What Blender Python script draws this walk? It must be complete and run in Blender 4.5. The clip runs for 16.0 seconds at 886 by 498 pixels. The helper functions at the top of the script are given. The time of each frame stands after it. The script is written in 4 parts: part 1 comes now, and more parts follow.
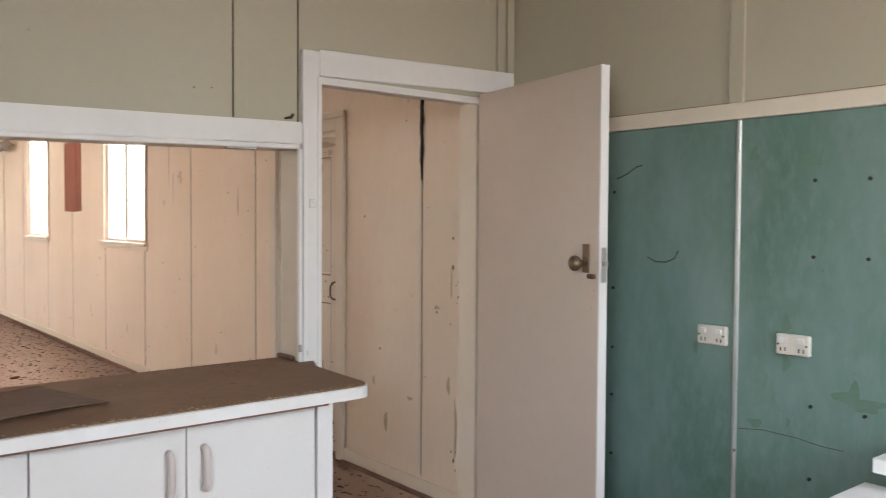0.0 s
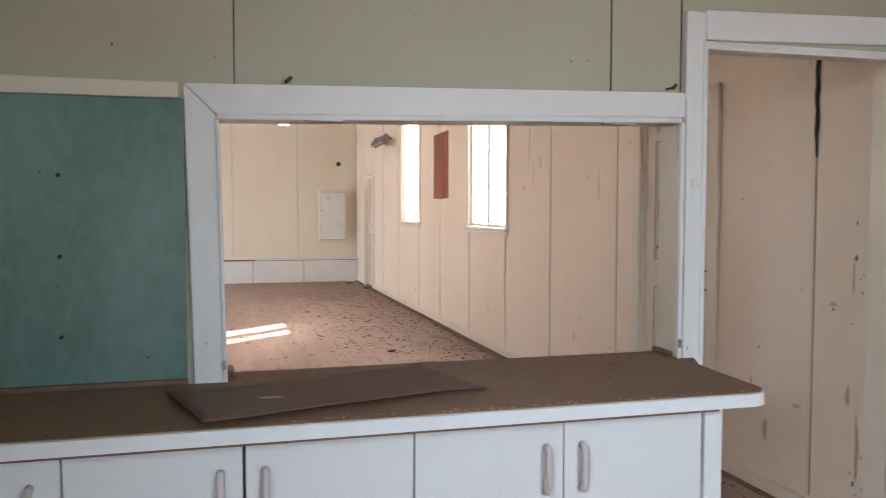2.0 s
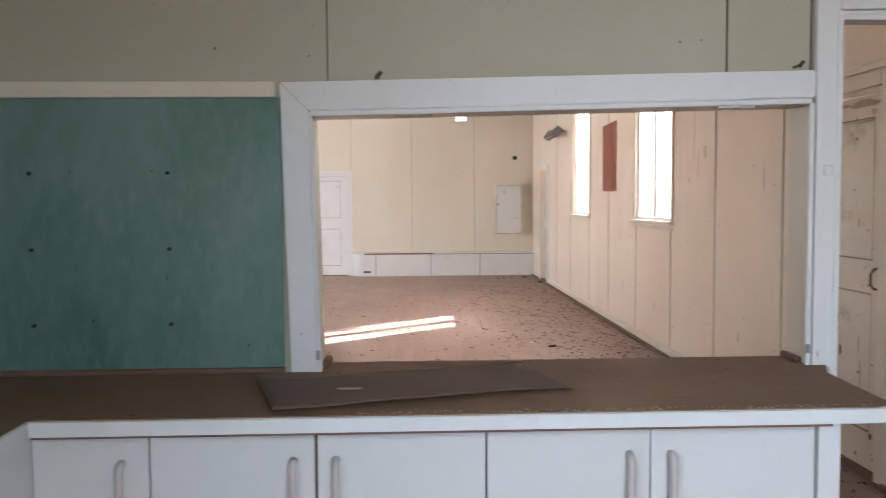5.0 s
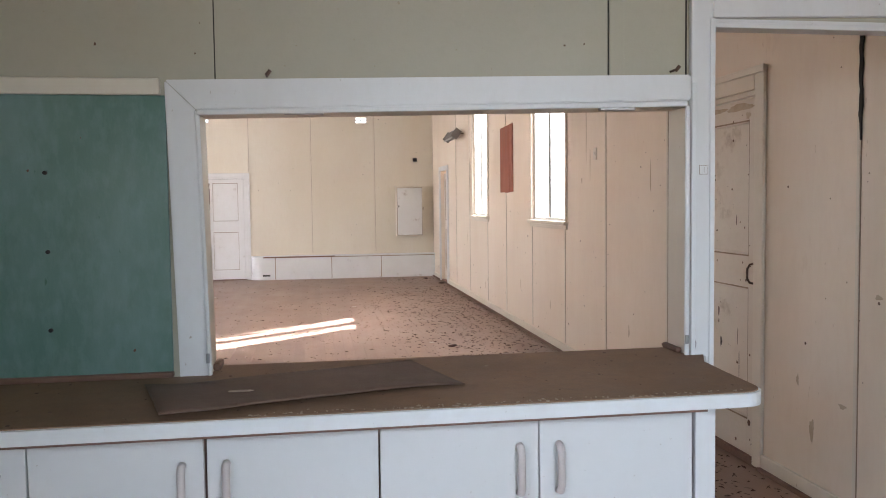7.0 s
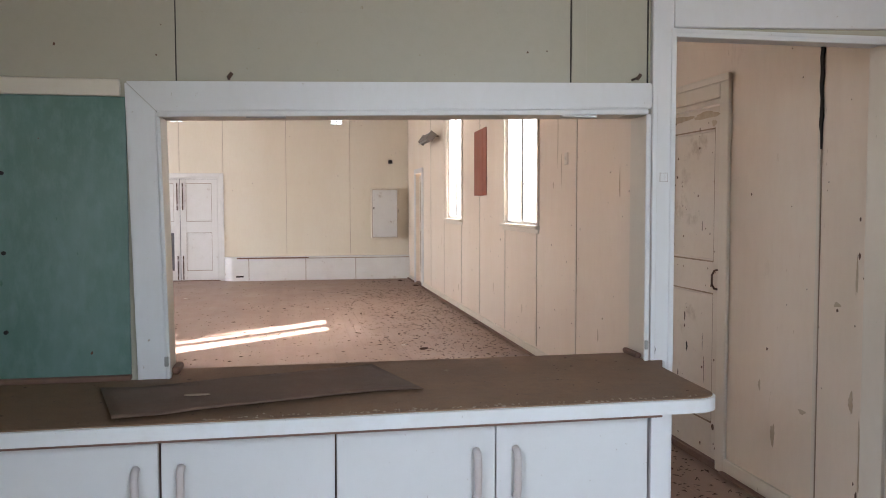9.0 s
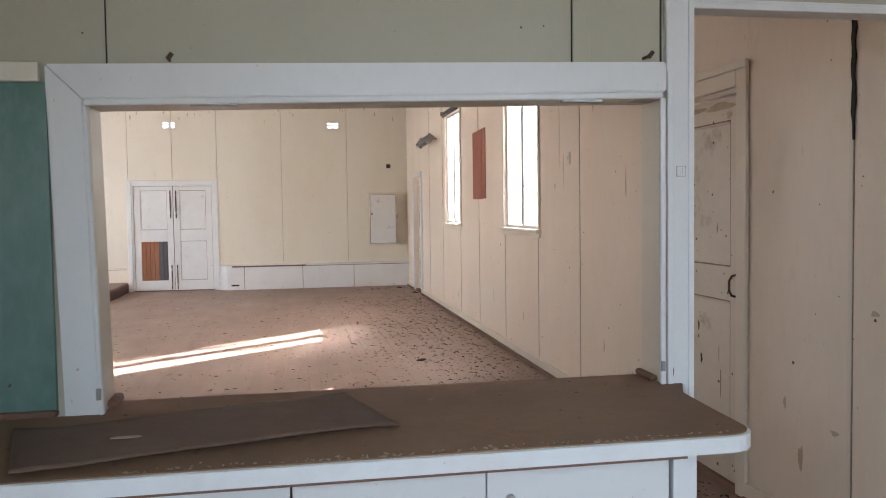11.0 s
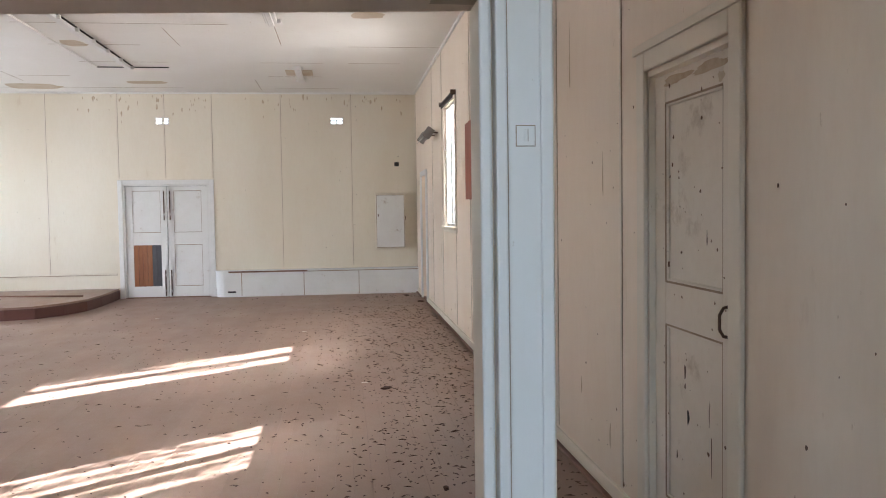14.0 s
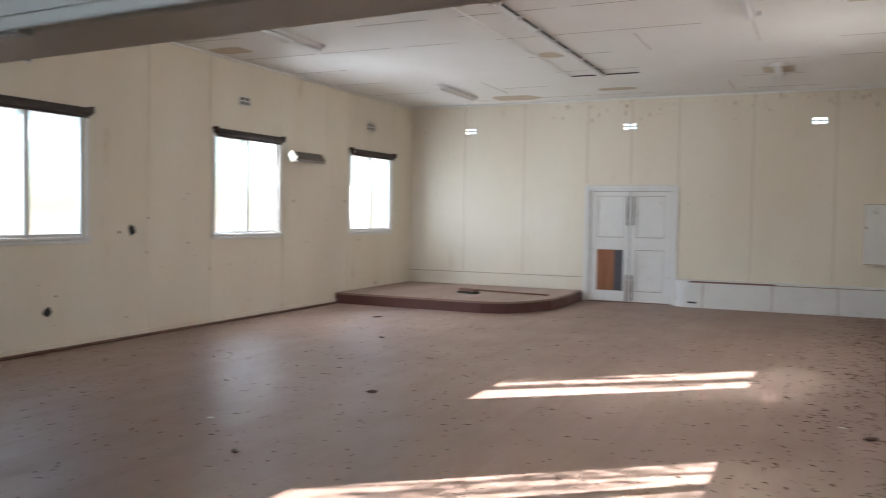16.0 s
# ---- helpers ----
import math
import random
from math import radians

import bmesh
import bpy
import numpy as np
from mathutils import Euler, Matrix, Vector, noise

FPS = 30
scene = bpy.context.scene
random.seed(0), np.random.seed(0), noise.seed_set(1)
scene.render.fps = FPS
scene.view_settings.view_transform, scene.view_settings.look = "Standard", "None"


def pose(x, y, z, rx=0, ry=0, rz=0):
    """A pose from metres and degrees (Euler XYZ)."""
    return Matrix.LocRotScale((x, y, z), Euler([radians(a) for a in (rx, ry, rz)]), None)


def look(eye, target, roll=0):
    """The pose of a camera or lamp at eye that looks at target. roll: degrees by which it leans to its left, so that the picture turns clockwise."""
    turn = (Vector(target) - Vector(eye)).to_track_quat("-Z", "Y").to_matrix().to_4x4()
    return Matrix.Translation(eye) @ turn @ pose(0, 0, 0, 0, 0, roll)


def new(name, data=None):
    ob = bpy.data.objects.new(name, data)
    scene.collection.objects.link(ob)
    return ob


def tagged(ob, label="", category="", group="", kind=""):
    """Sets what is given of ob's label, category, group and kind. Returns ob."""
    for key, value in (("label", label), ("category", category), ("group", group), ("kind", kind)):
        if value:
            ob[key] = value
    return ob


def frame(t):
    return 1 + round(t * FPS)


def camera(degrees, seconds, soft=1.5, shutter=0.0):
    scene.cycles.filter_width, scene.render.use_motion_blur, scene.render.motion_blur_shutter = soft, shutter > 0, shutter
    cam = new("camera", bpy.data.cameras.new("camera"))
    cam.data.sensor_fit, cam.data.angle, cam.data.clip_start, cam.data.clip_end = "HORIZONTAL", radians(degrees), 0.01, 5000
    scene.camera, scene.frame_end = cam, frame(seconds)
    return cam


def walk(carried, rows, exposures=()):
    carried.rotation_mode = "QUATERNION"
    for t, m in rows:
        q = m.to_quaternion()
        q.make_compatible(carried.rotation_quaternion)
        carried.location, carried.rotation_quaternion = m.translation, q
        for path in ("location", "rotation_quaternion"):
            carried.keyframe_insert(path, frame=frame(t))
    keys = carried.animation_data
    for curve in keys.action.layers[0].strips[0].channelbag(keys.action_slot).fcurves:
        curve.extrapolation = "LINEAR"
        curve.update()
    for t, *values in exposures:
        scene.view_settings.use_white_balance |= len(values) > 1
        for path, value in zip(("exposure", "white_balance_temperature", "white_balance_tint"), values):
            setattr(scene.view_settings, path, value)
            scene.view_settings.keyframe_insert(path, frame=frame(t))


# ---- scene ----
cam = camera(56.6, 16.0, soft=1.0, shutter=0.3)
PATH = [
    (0, (0.014, -2.841, 1.475), (1.276, -1.291, 1.407), 0.35),
    (0.5, (-0.01, -2.831, 1.464), (1.093, -1.165, 1.388), 0.3),
    (1, (-0.027, -2.79, 1.454), (0.905, -1.023, 1.375), 0.5),
    (1.5, (-0.007, -2.658, 1.451), (0.713, -0.794, 1.366), 0.3),
    (2, (0.026, -2.577, 1.455), (0.557, -0.652, 1.353), 0.1),
    (2.5, (0.121, -2.544, 1.465), (0.392, -0.565, 1.358), -0.4),
    (3, (0.244, -2.529, 1.443), (0.29, -0.531, 1.344), -0.7),
    (3.5, (0.273, -2.543, 1.462), (0.241, -0.547, 1.348), -0.7),
    (4, (0.281, -2.56, 1.459), (0.223, -0.563, 1.35), -0.55),
    (4.5, (0.301, -2.571, 1.443), (0.227, -0.575, 1.344), -0.4),
    (5, (0.344, -2.573, 1.452), (0.417, -0.578, 1.336), -0.4),
    (5.2, (0.352, -2.57, 1.44), (0.514, -0.58, 1.334), -0.2),
    (7.3, (0.375, -2.6, 1.444), (0.683, -0.627, 1.33), -0.7),
    (7.5, (0.374, -2.604, 1.446), (0.678, -0.631, 1.331), -0.6),
    (8, (0.384, -2.608, 1.452), (0.688, -0.634, 1.338), -0.4),
    (8.5, (0.421, -2.611, 1.455), (0.759, -0.643, 1.344), -0.3),
    (9, (0.423, -2.609, 1.451), (0.785, -0.645, 1.343), -0.1),
    (9.2, (0.445, -2.612, 1.434), (0.792, -0.644, 1.342), -0.2),
    (11.3, (0.605, -2.145, 1.439), (0.957, -0.179, 1.343), -0.9),
    (11.5, (0.682, -2.084, 1.439), (1.022, -0.115, 1.342), -0.9),
    (12, (0.843, -1.965, 1.453), (1.157, 0.008, 1.356), -0.7),
    (12.5, (0.947, -1.749, 1.434), (1.243, 0.227, 1.34), -0.7),
    (13, (1.044, -1.557, 1.422), (1.308, 0.423, 1.329), -0.6),
    (13.5, (1.281, -1.286, 1.428), (1.526, 0.697, 1.336), -0.9),
    (14, (1.402, -1.158, 1.435), (1.64, 0.825, 1.344), -0.8),
    (14.5, (1.439, -0.985, 1.441), (1.628, 1.004, 1.354), -0.5),
    (15, (1.457, -0.718, 1.448), (1.295, 1.274, 1.368), -0.2),
    (15.5, (1.479, -0.765, 1.486), (1.028, 1.182, 1.413), 0.4),
    (16, (1.359, -0.759, 1.49), (0.528, 1.058, 1.407), 0.8),
]
walk(cam, [(t, look(e, g, r)) for t, e, g, r in PATH], [(0.0, 3.9, 7300, 22), (1.5, 3.75, 6800, 20), (3.0, 3.75, 6450, 19), (9.0, 3.65, 6450, 19), (13.0, 3.45, 6150, 14), (14.5, 3.35, 6050, 13), (15.0, 3.1, 6000, 12), (16.0, 2.95, 6000, 11)])

# ---- light ----
world = bpy.data.worlds.new("world")
scene.world = world
world.use_nodes = True
wn = world.node_tree
sky = wn.nodes.new("ShaderNodeTexSky")
sky.sky_type = "NISHITA"
sky.sun_disc = False
sky.sun_elevation = radians(27)
sky.sun_rotation = radians(50)
wn.nodes["Background"].inputs[1].default_value = 0.05
wn.links.new(sky.outputs[0], wn.nodes["Background"].inputs[0])
SUN = Vector((1.88, 1.46, 1.28))
sun = new("sun", bpy.data.lights.new("sun", "SUN"))
sun.data.energy, sun.data.angle, sun.data.color = 5.0, radians(0.4), (1.0, 0.98, 0.95)
sun.matrix_world = look(SUN, (0, 0, 0))


def window_light(x, y, z, target, wide, high, watts, color=(0.90, 0.95, 1.0)):
    lamp = new("window_light", bpy.data.lights.new("window_light", "AREA"))
    lamp.data.shape, lamp.data.size, lamp.data.size_y = "RECTANGLE", wide, high
    lamp.data.energy, lamp.data.color = watts, color
    lamp.matrix_world = look((x, y, z), target)


XR, XL, YF, ZC = 2.71, -5.92, 13.63, 3.56          # hall: walls right, left, far, and ceiling
KL, KR, KB, KZ = -1.13, 2.76, -4.3, 3.1            # kitchen
WIN_R = [(4.86, 6.06), (8.35, 9.4)]
WIN_L = [(4.35, 5.77), (7.88, 9.28), (11.32, 12.77)]
for a, b in WIN_R:
    window_light(XR + 0.35, (a + b) / 2, 2.2, (XR - 2, (a + b) / 2, 1.0), b - a + 0.1, 1.7, 5.8, (1.0, 0.97, 0.93))
for a, b in WIN_L:
    window_light(XL - 0.35, (a + b) / 2, 1.85, (XL + 2, (a + b) / 2 + (2.2 if a < 10 else 1.0), 0.8), b - a + 0.1, 1.25, 2.6 if a < 5 else 15.5 if a < 10 else 7)
window_light(1.6, KB - 0.75, 2.6, (0.0, -0.4, 0.0), 1.8, 1.3, 22, (0.72, 0.87, 1.0))
window_light(KL - 0.75, -3.6, 2.5, (2.7, -1.7, 0.5), 1.6, 1.2, 20, (0.72, 0.87, 1.0))


# ---- materials ----
def material(name, base, second=None, scale=3.0, amount=0.5, stain=None, stain_at=0.62, stain_scale=1.4, rough=0.6, metal=0.0,
             bump=0.1, fine=120.0, stretch=(1, 1, 1), vary=0.0, spec=0.5, edge=0.05):
    """Paint, dirt or wood: two-scale mottling, stains of their own shape, fine relief."""
    m = bpy.data.materials.new(name)
    m.use_nodes = True
    n, l = m.node_tree.nodes, m.node_tree.links
    b = n["Principled BSDF"]
    geo = n.new("ShaderNodeNewGeometry")
    mp = n.new("ShaderNodeMapping")
    mp.inputs["Scale"].default_value = stretch
    l.new(geo.outputs["Position"], mp.inputs[0])

    def noise_tex(sc, detail=6.0, rgh=0.6):
        t = n.new("ShaderNodeTexNoise")
        t.inputs["Scale"].default_value, t.inputs["Detail"].default_value, t.inputs["Roughness"].default_value = sc, detail, rgh
        l.new(mp.outputs[0], t.inputs["Vector"])
        return t.outputs["Fac"]

    def ramp(src, lo, hi, top=1.0):
        r = n.new("ShaderNodeMapRange")
        r.inputs[1].default_value, r.inputs[2].default_value, r.inputs[4].default_value = lo, hi, top
        l.new(src, r.inputs[0])
        return r.outputs[0]

    def mix(fac, a, c):
        x = n.new("ShaderNodeMix")
        x.data_type = "RGBA"
        if isinstance(fac, float):
            x.inputs[0].default_value = fac
        else:
            l.new(fac, x.inputs[0])
        for sock, v in ((x.inputs[6], a), (x.inputs[7], c)):
            if isinstance(v, tuple):
                sock.default_value = (*v, 1)
            else:
                l.new(v, sock)
        return x.outputs[2]

    col = base
    if second:
        col = mix(ramp(noise_tex(scale), 0.35, 0.7, amount), col, second)
        col = mix(ramp(noise_tex(fine * 0.25, 4.0), 0.45, 0.75, amount * 0.5), col, second)
    if stain:
        col = mix(ramp(noise_tex(stain_scale, 8.0, 0.7), stain_at, stain_at + edge, 0.8), col, stain)
        col = mix(ramp(noise_tex(stain_scale * 14, 3.0), 0.72, 0.76, 0.7), col, stain)
    if vary:
        info = n.new("ShaderNodeObjectInfo")
        hs = n.new("ShaderNodeHueSaturation")
        mr = n.new("ShaderNodeMapRange")
        mr.inputs[3].default_value, mr.inputs[4].default_value = 1 - vary, 1 + vary
        l.new(info.outputs["Random"], mr.inputs[0])
        l.new(mr.outputs[0], hs.inputs["Value"])
        if isinstance(col, tuple):
            hs.inputs["Color"].default_value = (*col, 1)
        else:
            l.new(col, hs.inputs["Color"])
        col = hs.outputs[0]
    if isinstance(col, tuple):
        b.inputs["Base Color"].default_value = (*col, 1)
    else:
        l.new(col, b.inputs["Base Color"])
    b.inputs["Metallic"].default_value = metal
    b.inputs["Specular IOR Level"].default_value = spec
    rr = n.new("ShaderNodeMapRange")
    rr.inputs[3].default_value, rr.inputs[4].default_value = max(0.02, rough - 0.12), min(1, rough + 0.15)
    l.new(noise_tex(scale * 2.3), rr.inputs[0])
    l.new(rr.outputs[0], b.inputs["Roughness"])
    if bump:
        bp = n.new("ShaderNodeBump")
        bp.inputs["Strength"].default_value, bp.inputs["Distance"].default_value = bump, 0.01
        l.new(noise_tex(fine), bp.inputs["Height"])
        l.new(bp.outputs[0], b.inputs["Normal"])
    return m


def glass_material(name):
    m = bpy.data.materials.new(name)
    m.use_nodes = True
    b = m.node_tree.nodes["Principled BSDF"]
    b.inputs["Base Color"].default_value = (0.9, 0.95, 0.95, 1)
    b.inputs["Transmission Weight"].default_value = 1.0
    b.inputs["Roughness"].default_value = 0.25
    b.inputs["IOR"].default_value = 1.1
    return m


RUST = (0.20, 0.09, 0.04)
M_HALL = material("cream_fibro_paint", (0.74, 0.675, 0.56), (0.67, 0.585, 0.45), 1.2, 0.65, (0.55, 0.44, 0.31), 0.64, 2.4, 0.45, bump=0.05, stretch=(1, 1, 0.3), edge=0.12)
M_HALLR = material("pinkish_cream_fibro_paint", (0.79, 0.675, 0.55), (0.70, 0.57, 0.435), 1.4, 0.6, (0.54, 0.41, 0.29), 0.64, 2.6, 0.4, bump=0.05, stretch=(1, 1, 0.3), edge=0.12)
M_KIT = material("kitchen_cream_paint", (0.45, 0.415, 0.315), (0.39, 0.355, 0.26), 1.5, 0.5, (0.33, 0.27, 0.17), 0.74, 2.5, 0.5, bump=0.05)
M_CEIL = material("white_ceiling_paint", (0.78, 0.76, 0.72), (0.70, 0.67, 0.61), 0.9, 0.5, (0.52, 0.42, 0.29), 0.71, 0.8, 0.7, bump=0.05)
# darker than the hall ceiling only to lower bounce onto the upper kitchen walls
M_KCEIL = material("low_bounce_kitchen_ceiling", (0.40, 0.37, 0.29), (0.33, 0.30, 0.23), 1.5, 0.6, (0.25, 0.2, 0.13), 0.7, 1.5, 0.7, bump=0.05)
M_GREEN = material("green_painted_panel", (0.066, 0.155, 0.115), (0.195, 0.285, 0.265), 1.7, 0.95, (0.045, 0.125, 0.07), 0.58, 2.0, 0.33, bump=0.08, stretch=(1, 1, 0.45), edge=0.14)
M_TRIM = material("white_gloss_trim_paint", (0.73, 0.72, 0.705), (0.64, 0.61, 0.56), 2.5, 0.45, (0.40, 0.31, 0.22), 0.78, 5.0, 0.40, bump=0.04, stretch=(1, 1, 0.5))
M_TRIMC = material("cream_trim_paint", (0.72, 0.645, 0.535), (0.63, 0.55, 0.43), 2.5, 0.5, (0.38, 0.28, 0.18), 0.74, 5.0, 0.35, bump=0.04, stretch=(1, 1, 0.4))
M_DOOR = material("cream_gloss_door_paint", (0.69, 0.61, 0.51), (0.58, 0.49, 0.38), 2.0, 0.6, (0.34, 0.24, 0.15), 0.60, 3.2, 0.34, bump=0.04, edge=0.14)
M_FLUSH = material("flat_cream_door_paint", (0.64, 0.55, 0.475), (0.57, 0.475, 0.40), 1.6, 0.5, (0.45, 0.33, 0.25), 0.75, 2.5, 0.5, bump=0.03)
M_WDOOR = material("white_chipped_door_paint", (0.74, 0.73, 0.71), (0.64, 0.62, 0.58), 3.0, 0.5, (0.40, 0.32, 0.26), 0.62, 6.0, 0.4, bump=0.05, edge=0.08)
M_CAB = material("white_cupboard_laminate", (0.70, 0.685, 0.655), (0.64, 0.62, 0.58), 2.0, 0.4, (0.42, 0.34, 0.26), 0.78, 5.0, 0.35, bump=0.02)
M_EDGE = material("white_worktop_edging", (0.74, 0.74, 0.73), (0.62, 0.58, 0.53), 4.0, 0.5, (0.30, 0.24, 0.19), 0.73, 8.0, 0.35, bump=0.03)
M_TOP = material("dusty_brown_worktop", (0.28, 0.162, 0.092), (0.185, 0.115, 0.07), 2.5, 0.9, (0.36, 0.28, 0.205), 0.66, 3.0, 0.72, bump=0.25)
M_MAT = material("curled_vinyl_sheet", (0.165, 0.098, 0.066), (0.115, 0.07, 0.048), 4.0, 0.8, (0.24, 0.18, 0.14), 0.7, 5.0, 0.72, bump=0.2)
# bare timber; also the dark stand-in for shade under the edging and between cupboard doors
M_WOOD = material("brown_timber_and_gap_shade", (0.20, 0.105, 0.07), (0.13, 0.062, 0.04), 6.0, 0.7, (0.22, 0.13, 0.09), 0.68, 6.0, 0.6, bump=0.3)
M_FLOOR = material("dusty_floorboard", (0.30, 0.20, 0.155), (0.235, 0.15, 0.112), 1.3, 0.8, (0.16, 0.09, 0.06), 0.68, 2.2, 0.47, bump=0.10, stretch=(1, 0.6, 1), vary=0.035)
M_STAGE = material("red_brown_fascia_paint", (0.105, 0.036, 0.026), (0.075, 0.03, 0.022), 3.0, 0.6, None, rough=0.5)
M_RED = material("unpainted_red_board", (0.30, 0.085, 0.040), (0.22, 0.06, 0.03), 4.0, 0.7, None, rough=0.6, stretch=(1, 1, 0.2))
M_ORANGE = material("orange_pine_board", (0.30, 0.12, 0.05), (0.20, 0.07, 0.03), 5.0, 0.8, (0.08, 0.04, 0.03), 0.74, 7.0, 0.55, stretch=(2, 2, 0.3), vary=0.25)
M_GREYB = material("weathered_grey_board", (0.10, 0.10, 0.11), (0.07, 0.07, 0.08), 6.0, 0.7, None, rough=0.7, stretch=(2, 2, 0.3))
M_DARK = material("dark_blind_fabric", (0.035, 0.026, 0.022), (0.06, 0.045, 0.035), 8.0, 0.6, None, rough=0.7)
M_BLACK = material("black_gap", (0.02, 0.016, 0.013), (0.035, 0.026, 0.02), 9.0, 0.5, None, rough=0.9)
M_METAL = material("dull_grey_metal", (0.42, 0.41, 0.39), (0.30, 0.28, 0.26), 9.0, 0.6, RUST, 0.72, 9.0, 0.35, metal=0.8)
M_BRASS = material("tarnished_brass", (0.24, 0.17, 0.11), (0.13, 0.09, 0.06), 20.0, 0.7, None, rough=0.35, metal=0.85)
M_RUSTY = material("rusty_iron", (0.13, 0.075, 0.05), (0.06, 0.04, 0.03), 20.0, 0.8, None, rough=0.7, metal=0.3)
M_PLASTIC = material("aged_cream_plastic", (0.66, 0.62, 0.54), (0.55, 0.49, 0.40), 20.0, 0.4, None, rough=0.35)
M_HANDLE = material("beige_plastic_handle", (0.58, 0.50, 0.46), (0.48, 0.40, 0.36), 12.0, 0.4, None, rough=0.35)
M_ALU = material("aluminium_strip", (0.62, 0.63, 0.62), (0.5, 0.5, 0.48), 12.0, 0.5, None, rough=0.3, metal=0.7)
M_HEAT = material("grey_heater_enamel", (0.19, 0.165, 0.145), (0.12, 0.10, 0.085), 9.0, 0.6, RUST, 0.72, 9.0, 0.4, metal=0.4)
M_LITTER = material("dry_leaf_litter", (0.085, 0.038, 0.024), (0.035, 0.02, 0.014), 9.0, 0.7, None, rough=0.85)
M_PAPER = material("white_scrap", (0.7, 0.68, 0.62), (0.55, 0.5, 0.42), 9.0, 0.4, None, rough=0.8)
M_GROUND = material("dry_ground", (0.30, 0.22, 0.15), (0.20, 0.16, 0.09), 0.6, 0.8, None, rough=0.9)
M_BARK = material("grey_bark", (0.20, 0.17, 0.14), (0.12, 0.10, 0.08), 5.0, 0.7, None, rough=0.9)
M_LEAF = material("gum_leaf", (0.07, 0.10, 0.045), (0.10, 0.12, 0.06), 3.0, 0.7, None, rough=0.5)
M_GLASS = glass_material("louvre_glass")
M_PATCHB = material("bare_ceiling_board", (0.58, 0.49, 0.38), (0.46, 0.36, 0.25), 5.0, 0.7, None, rough=0.8)


# ---- mesh helpers ----
def add_box(bm, lo, hi, bevel=0.0, turn=None):
    c = [(a + b) / 2 for a, b in zip(lo, hi)]
    d = [abs(b - a) for a, b in zip(lo, hi)]
    got = bmesh.ops.create_cube(bm, size=1.0)
    verts = got["verts"]
    bmesh.ops.scale(bm, vec=d, verts=verts)
    if bevel:
        edges = list({e for v in verts for e in v.link_edges})
        out = bmesh.ops.bevel(bm, geom=edges, offset=min(bevel, min(d) * 0.4), segments=2, affect="EDGES", profile=0.5)
        verts = list({v for f in out["faces"] for v in f.verts} | {v for v in verts if v.is_valid})
    m = Matrix.Translation(c)
    if turn is not None:
        m = m @ turn
    bmesh.ops.transform(bm, matrix=m, verts=verts)
    return verts


def box(lo, hi, bevel=0.0, turn=None):
    bm = bmesh.new()
    add_box(bm, lo, hi, bevel, turn)
    return bm


def add_rod(bm, a, b, r, segs=12, r2=None):
    a, b = Vector(a), Vector(b)
    d = b - a
    m = Matrix.Translation((a + b) / 2) @ d.to_track_quat("Z", "Y").to_matrix().to_4x4()
    bmesh.ops.create_cone(bm, cap_ends=True, segments=segs, radius1=r, radius2=r if r2 is None else r2, depth=d.length, matrix=m)


def rod(a, b, r, segs=12, r2=None):
    bm = bmesh.new()
    add_rod(bm, a, b, r, segs, r2)
    return bm


def tube(points, r, segs=8):
    """A round bar swept along a bent line."""
    bm = bmesh.new()
    pts = [Vector(p) for p in points]
    rings = []
    for i, p in enumerate(pts):
        d = (pts[min(i + 1, len(pts) - 1)] - pts[max(i - 1, 0)]).normalized()
        e1 = Vector((1, 0, 0))
        e2 = d.cross(e1).normalized()
        rings.append([bm.verts.new(p + e1 * (r * math.cos(a)) + e2 * (r * math.sin(a))) for a in
                      [2 * math.pi * k / segs for k in range(segs)]])
    for u, v in zip(rings, rings[1:]):
        for k in range(segs):
            bm.faces.new((u[k], u[(k + 1) % segs], v[(k + 1) % segs], v[k]))
    bm.faces.new(rings[0][::-1])
    bm.faces.new(rings[-1])
    return bm


def prism(outline, z0, z1, bevel=0.0):
    """An outline in plan, raised from z0 to z1."""
    bm = bmesh.new()
    low = [bm.verts.new((x, y, z0)) for x, y in outline]
    top = [bm.verts.new((x, y, z1)) for x, y in outline]
    bm.faces.new(low[::-1])
    bm.faces.new(top)
    for i in range(len(outline)):
        j = (i + 1) % len(outline)
        bm.faces.new((low[i], low[j], top[j], top[i]))
    if bevel:
        bmesh.ops.bevel(bm, geom=list(bm.edges), offset=bevel, segments=2, affect="EDGES")
    return bm


def mesh_of(name, bm, mat, smooth=False):
    me = bpy.data.meshes.new(name)
    bmesh.ops.recalc_face_normals(bm, faces=bm.faces)
    for f in bm.faces:
        f.smooth = smooth
    bm.to_mesh(me)
    bm.free()
    me.materials.append(mat)
    return me


def part(name, bm, mat, parent=None, label="", smooth=False):
    ob = new(name, mesh_of(name, bm, mat, smooth))
    if parent is not None:
        ob.parent = parent
    return tagged(ob, label)


def thing(name, at, label, category, group="", kind=""):
    ob = new(name)
    ob.location = at
    return tagged(ob, label, category, group, kind)


def under(parent, ob):
    """Keep a part, built in world places, where it is under a thing that stands elsewhere."""
    ob.parent = parent
    ob.matrix_parent_inverse = Matrix.Translation(parent.location).inverted()
    return ob


def piece(name, bm, mat, parent, label="", smooth=False):
    return under(parent, part(name, bm, mat, None, label, smooth))


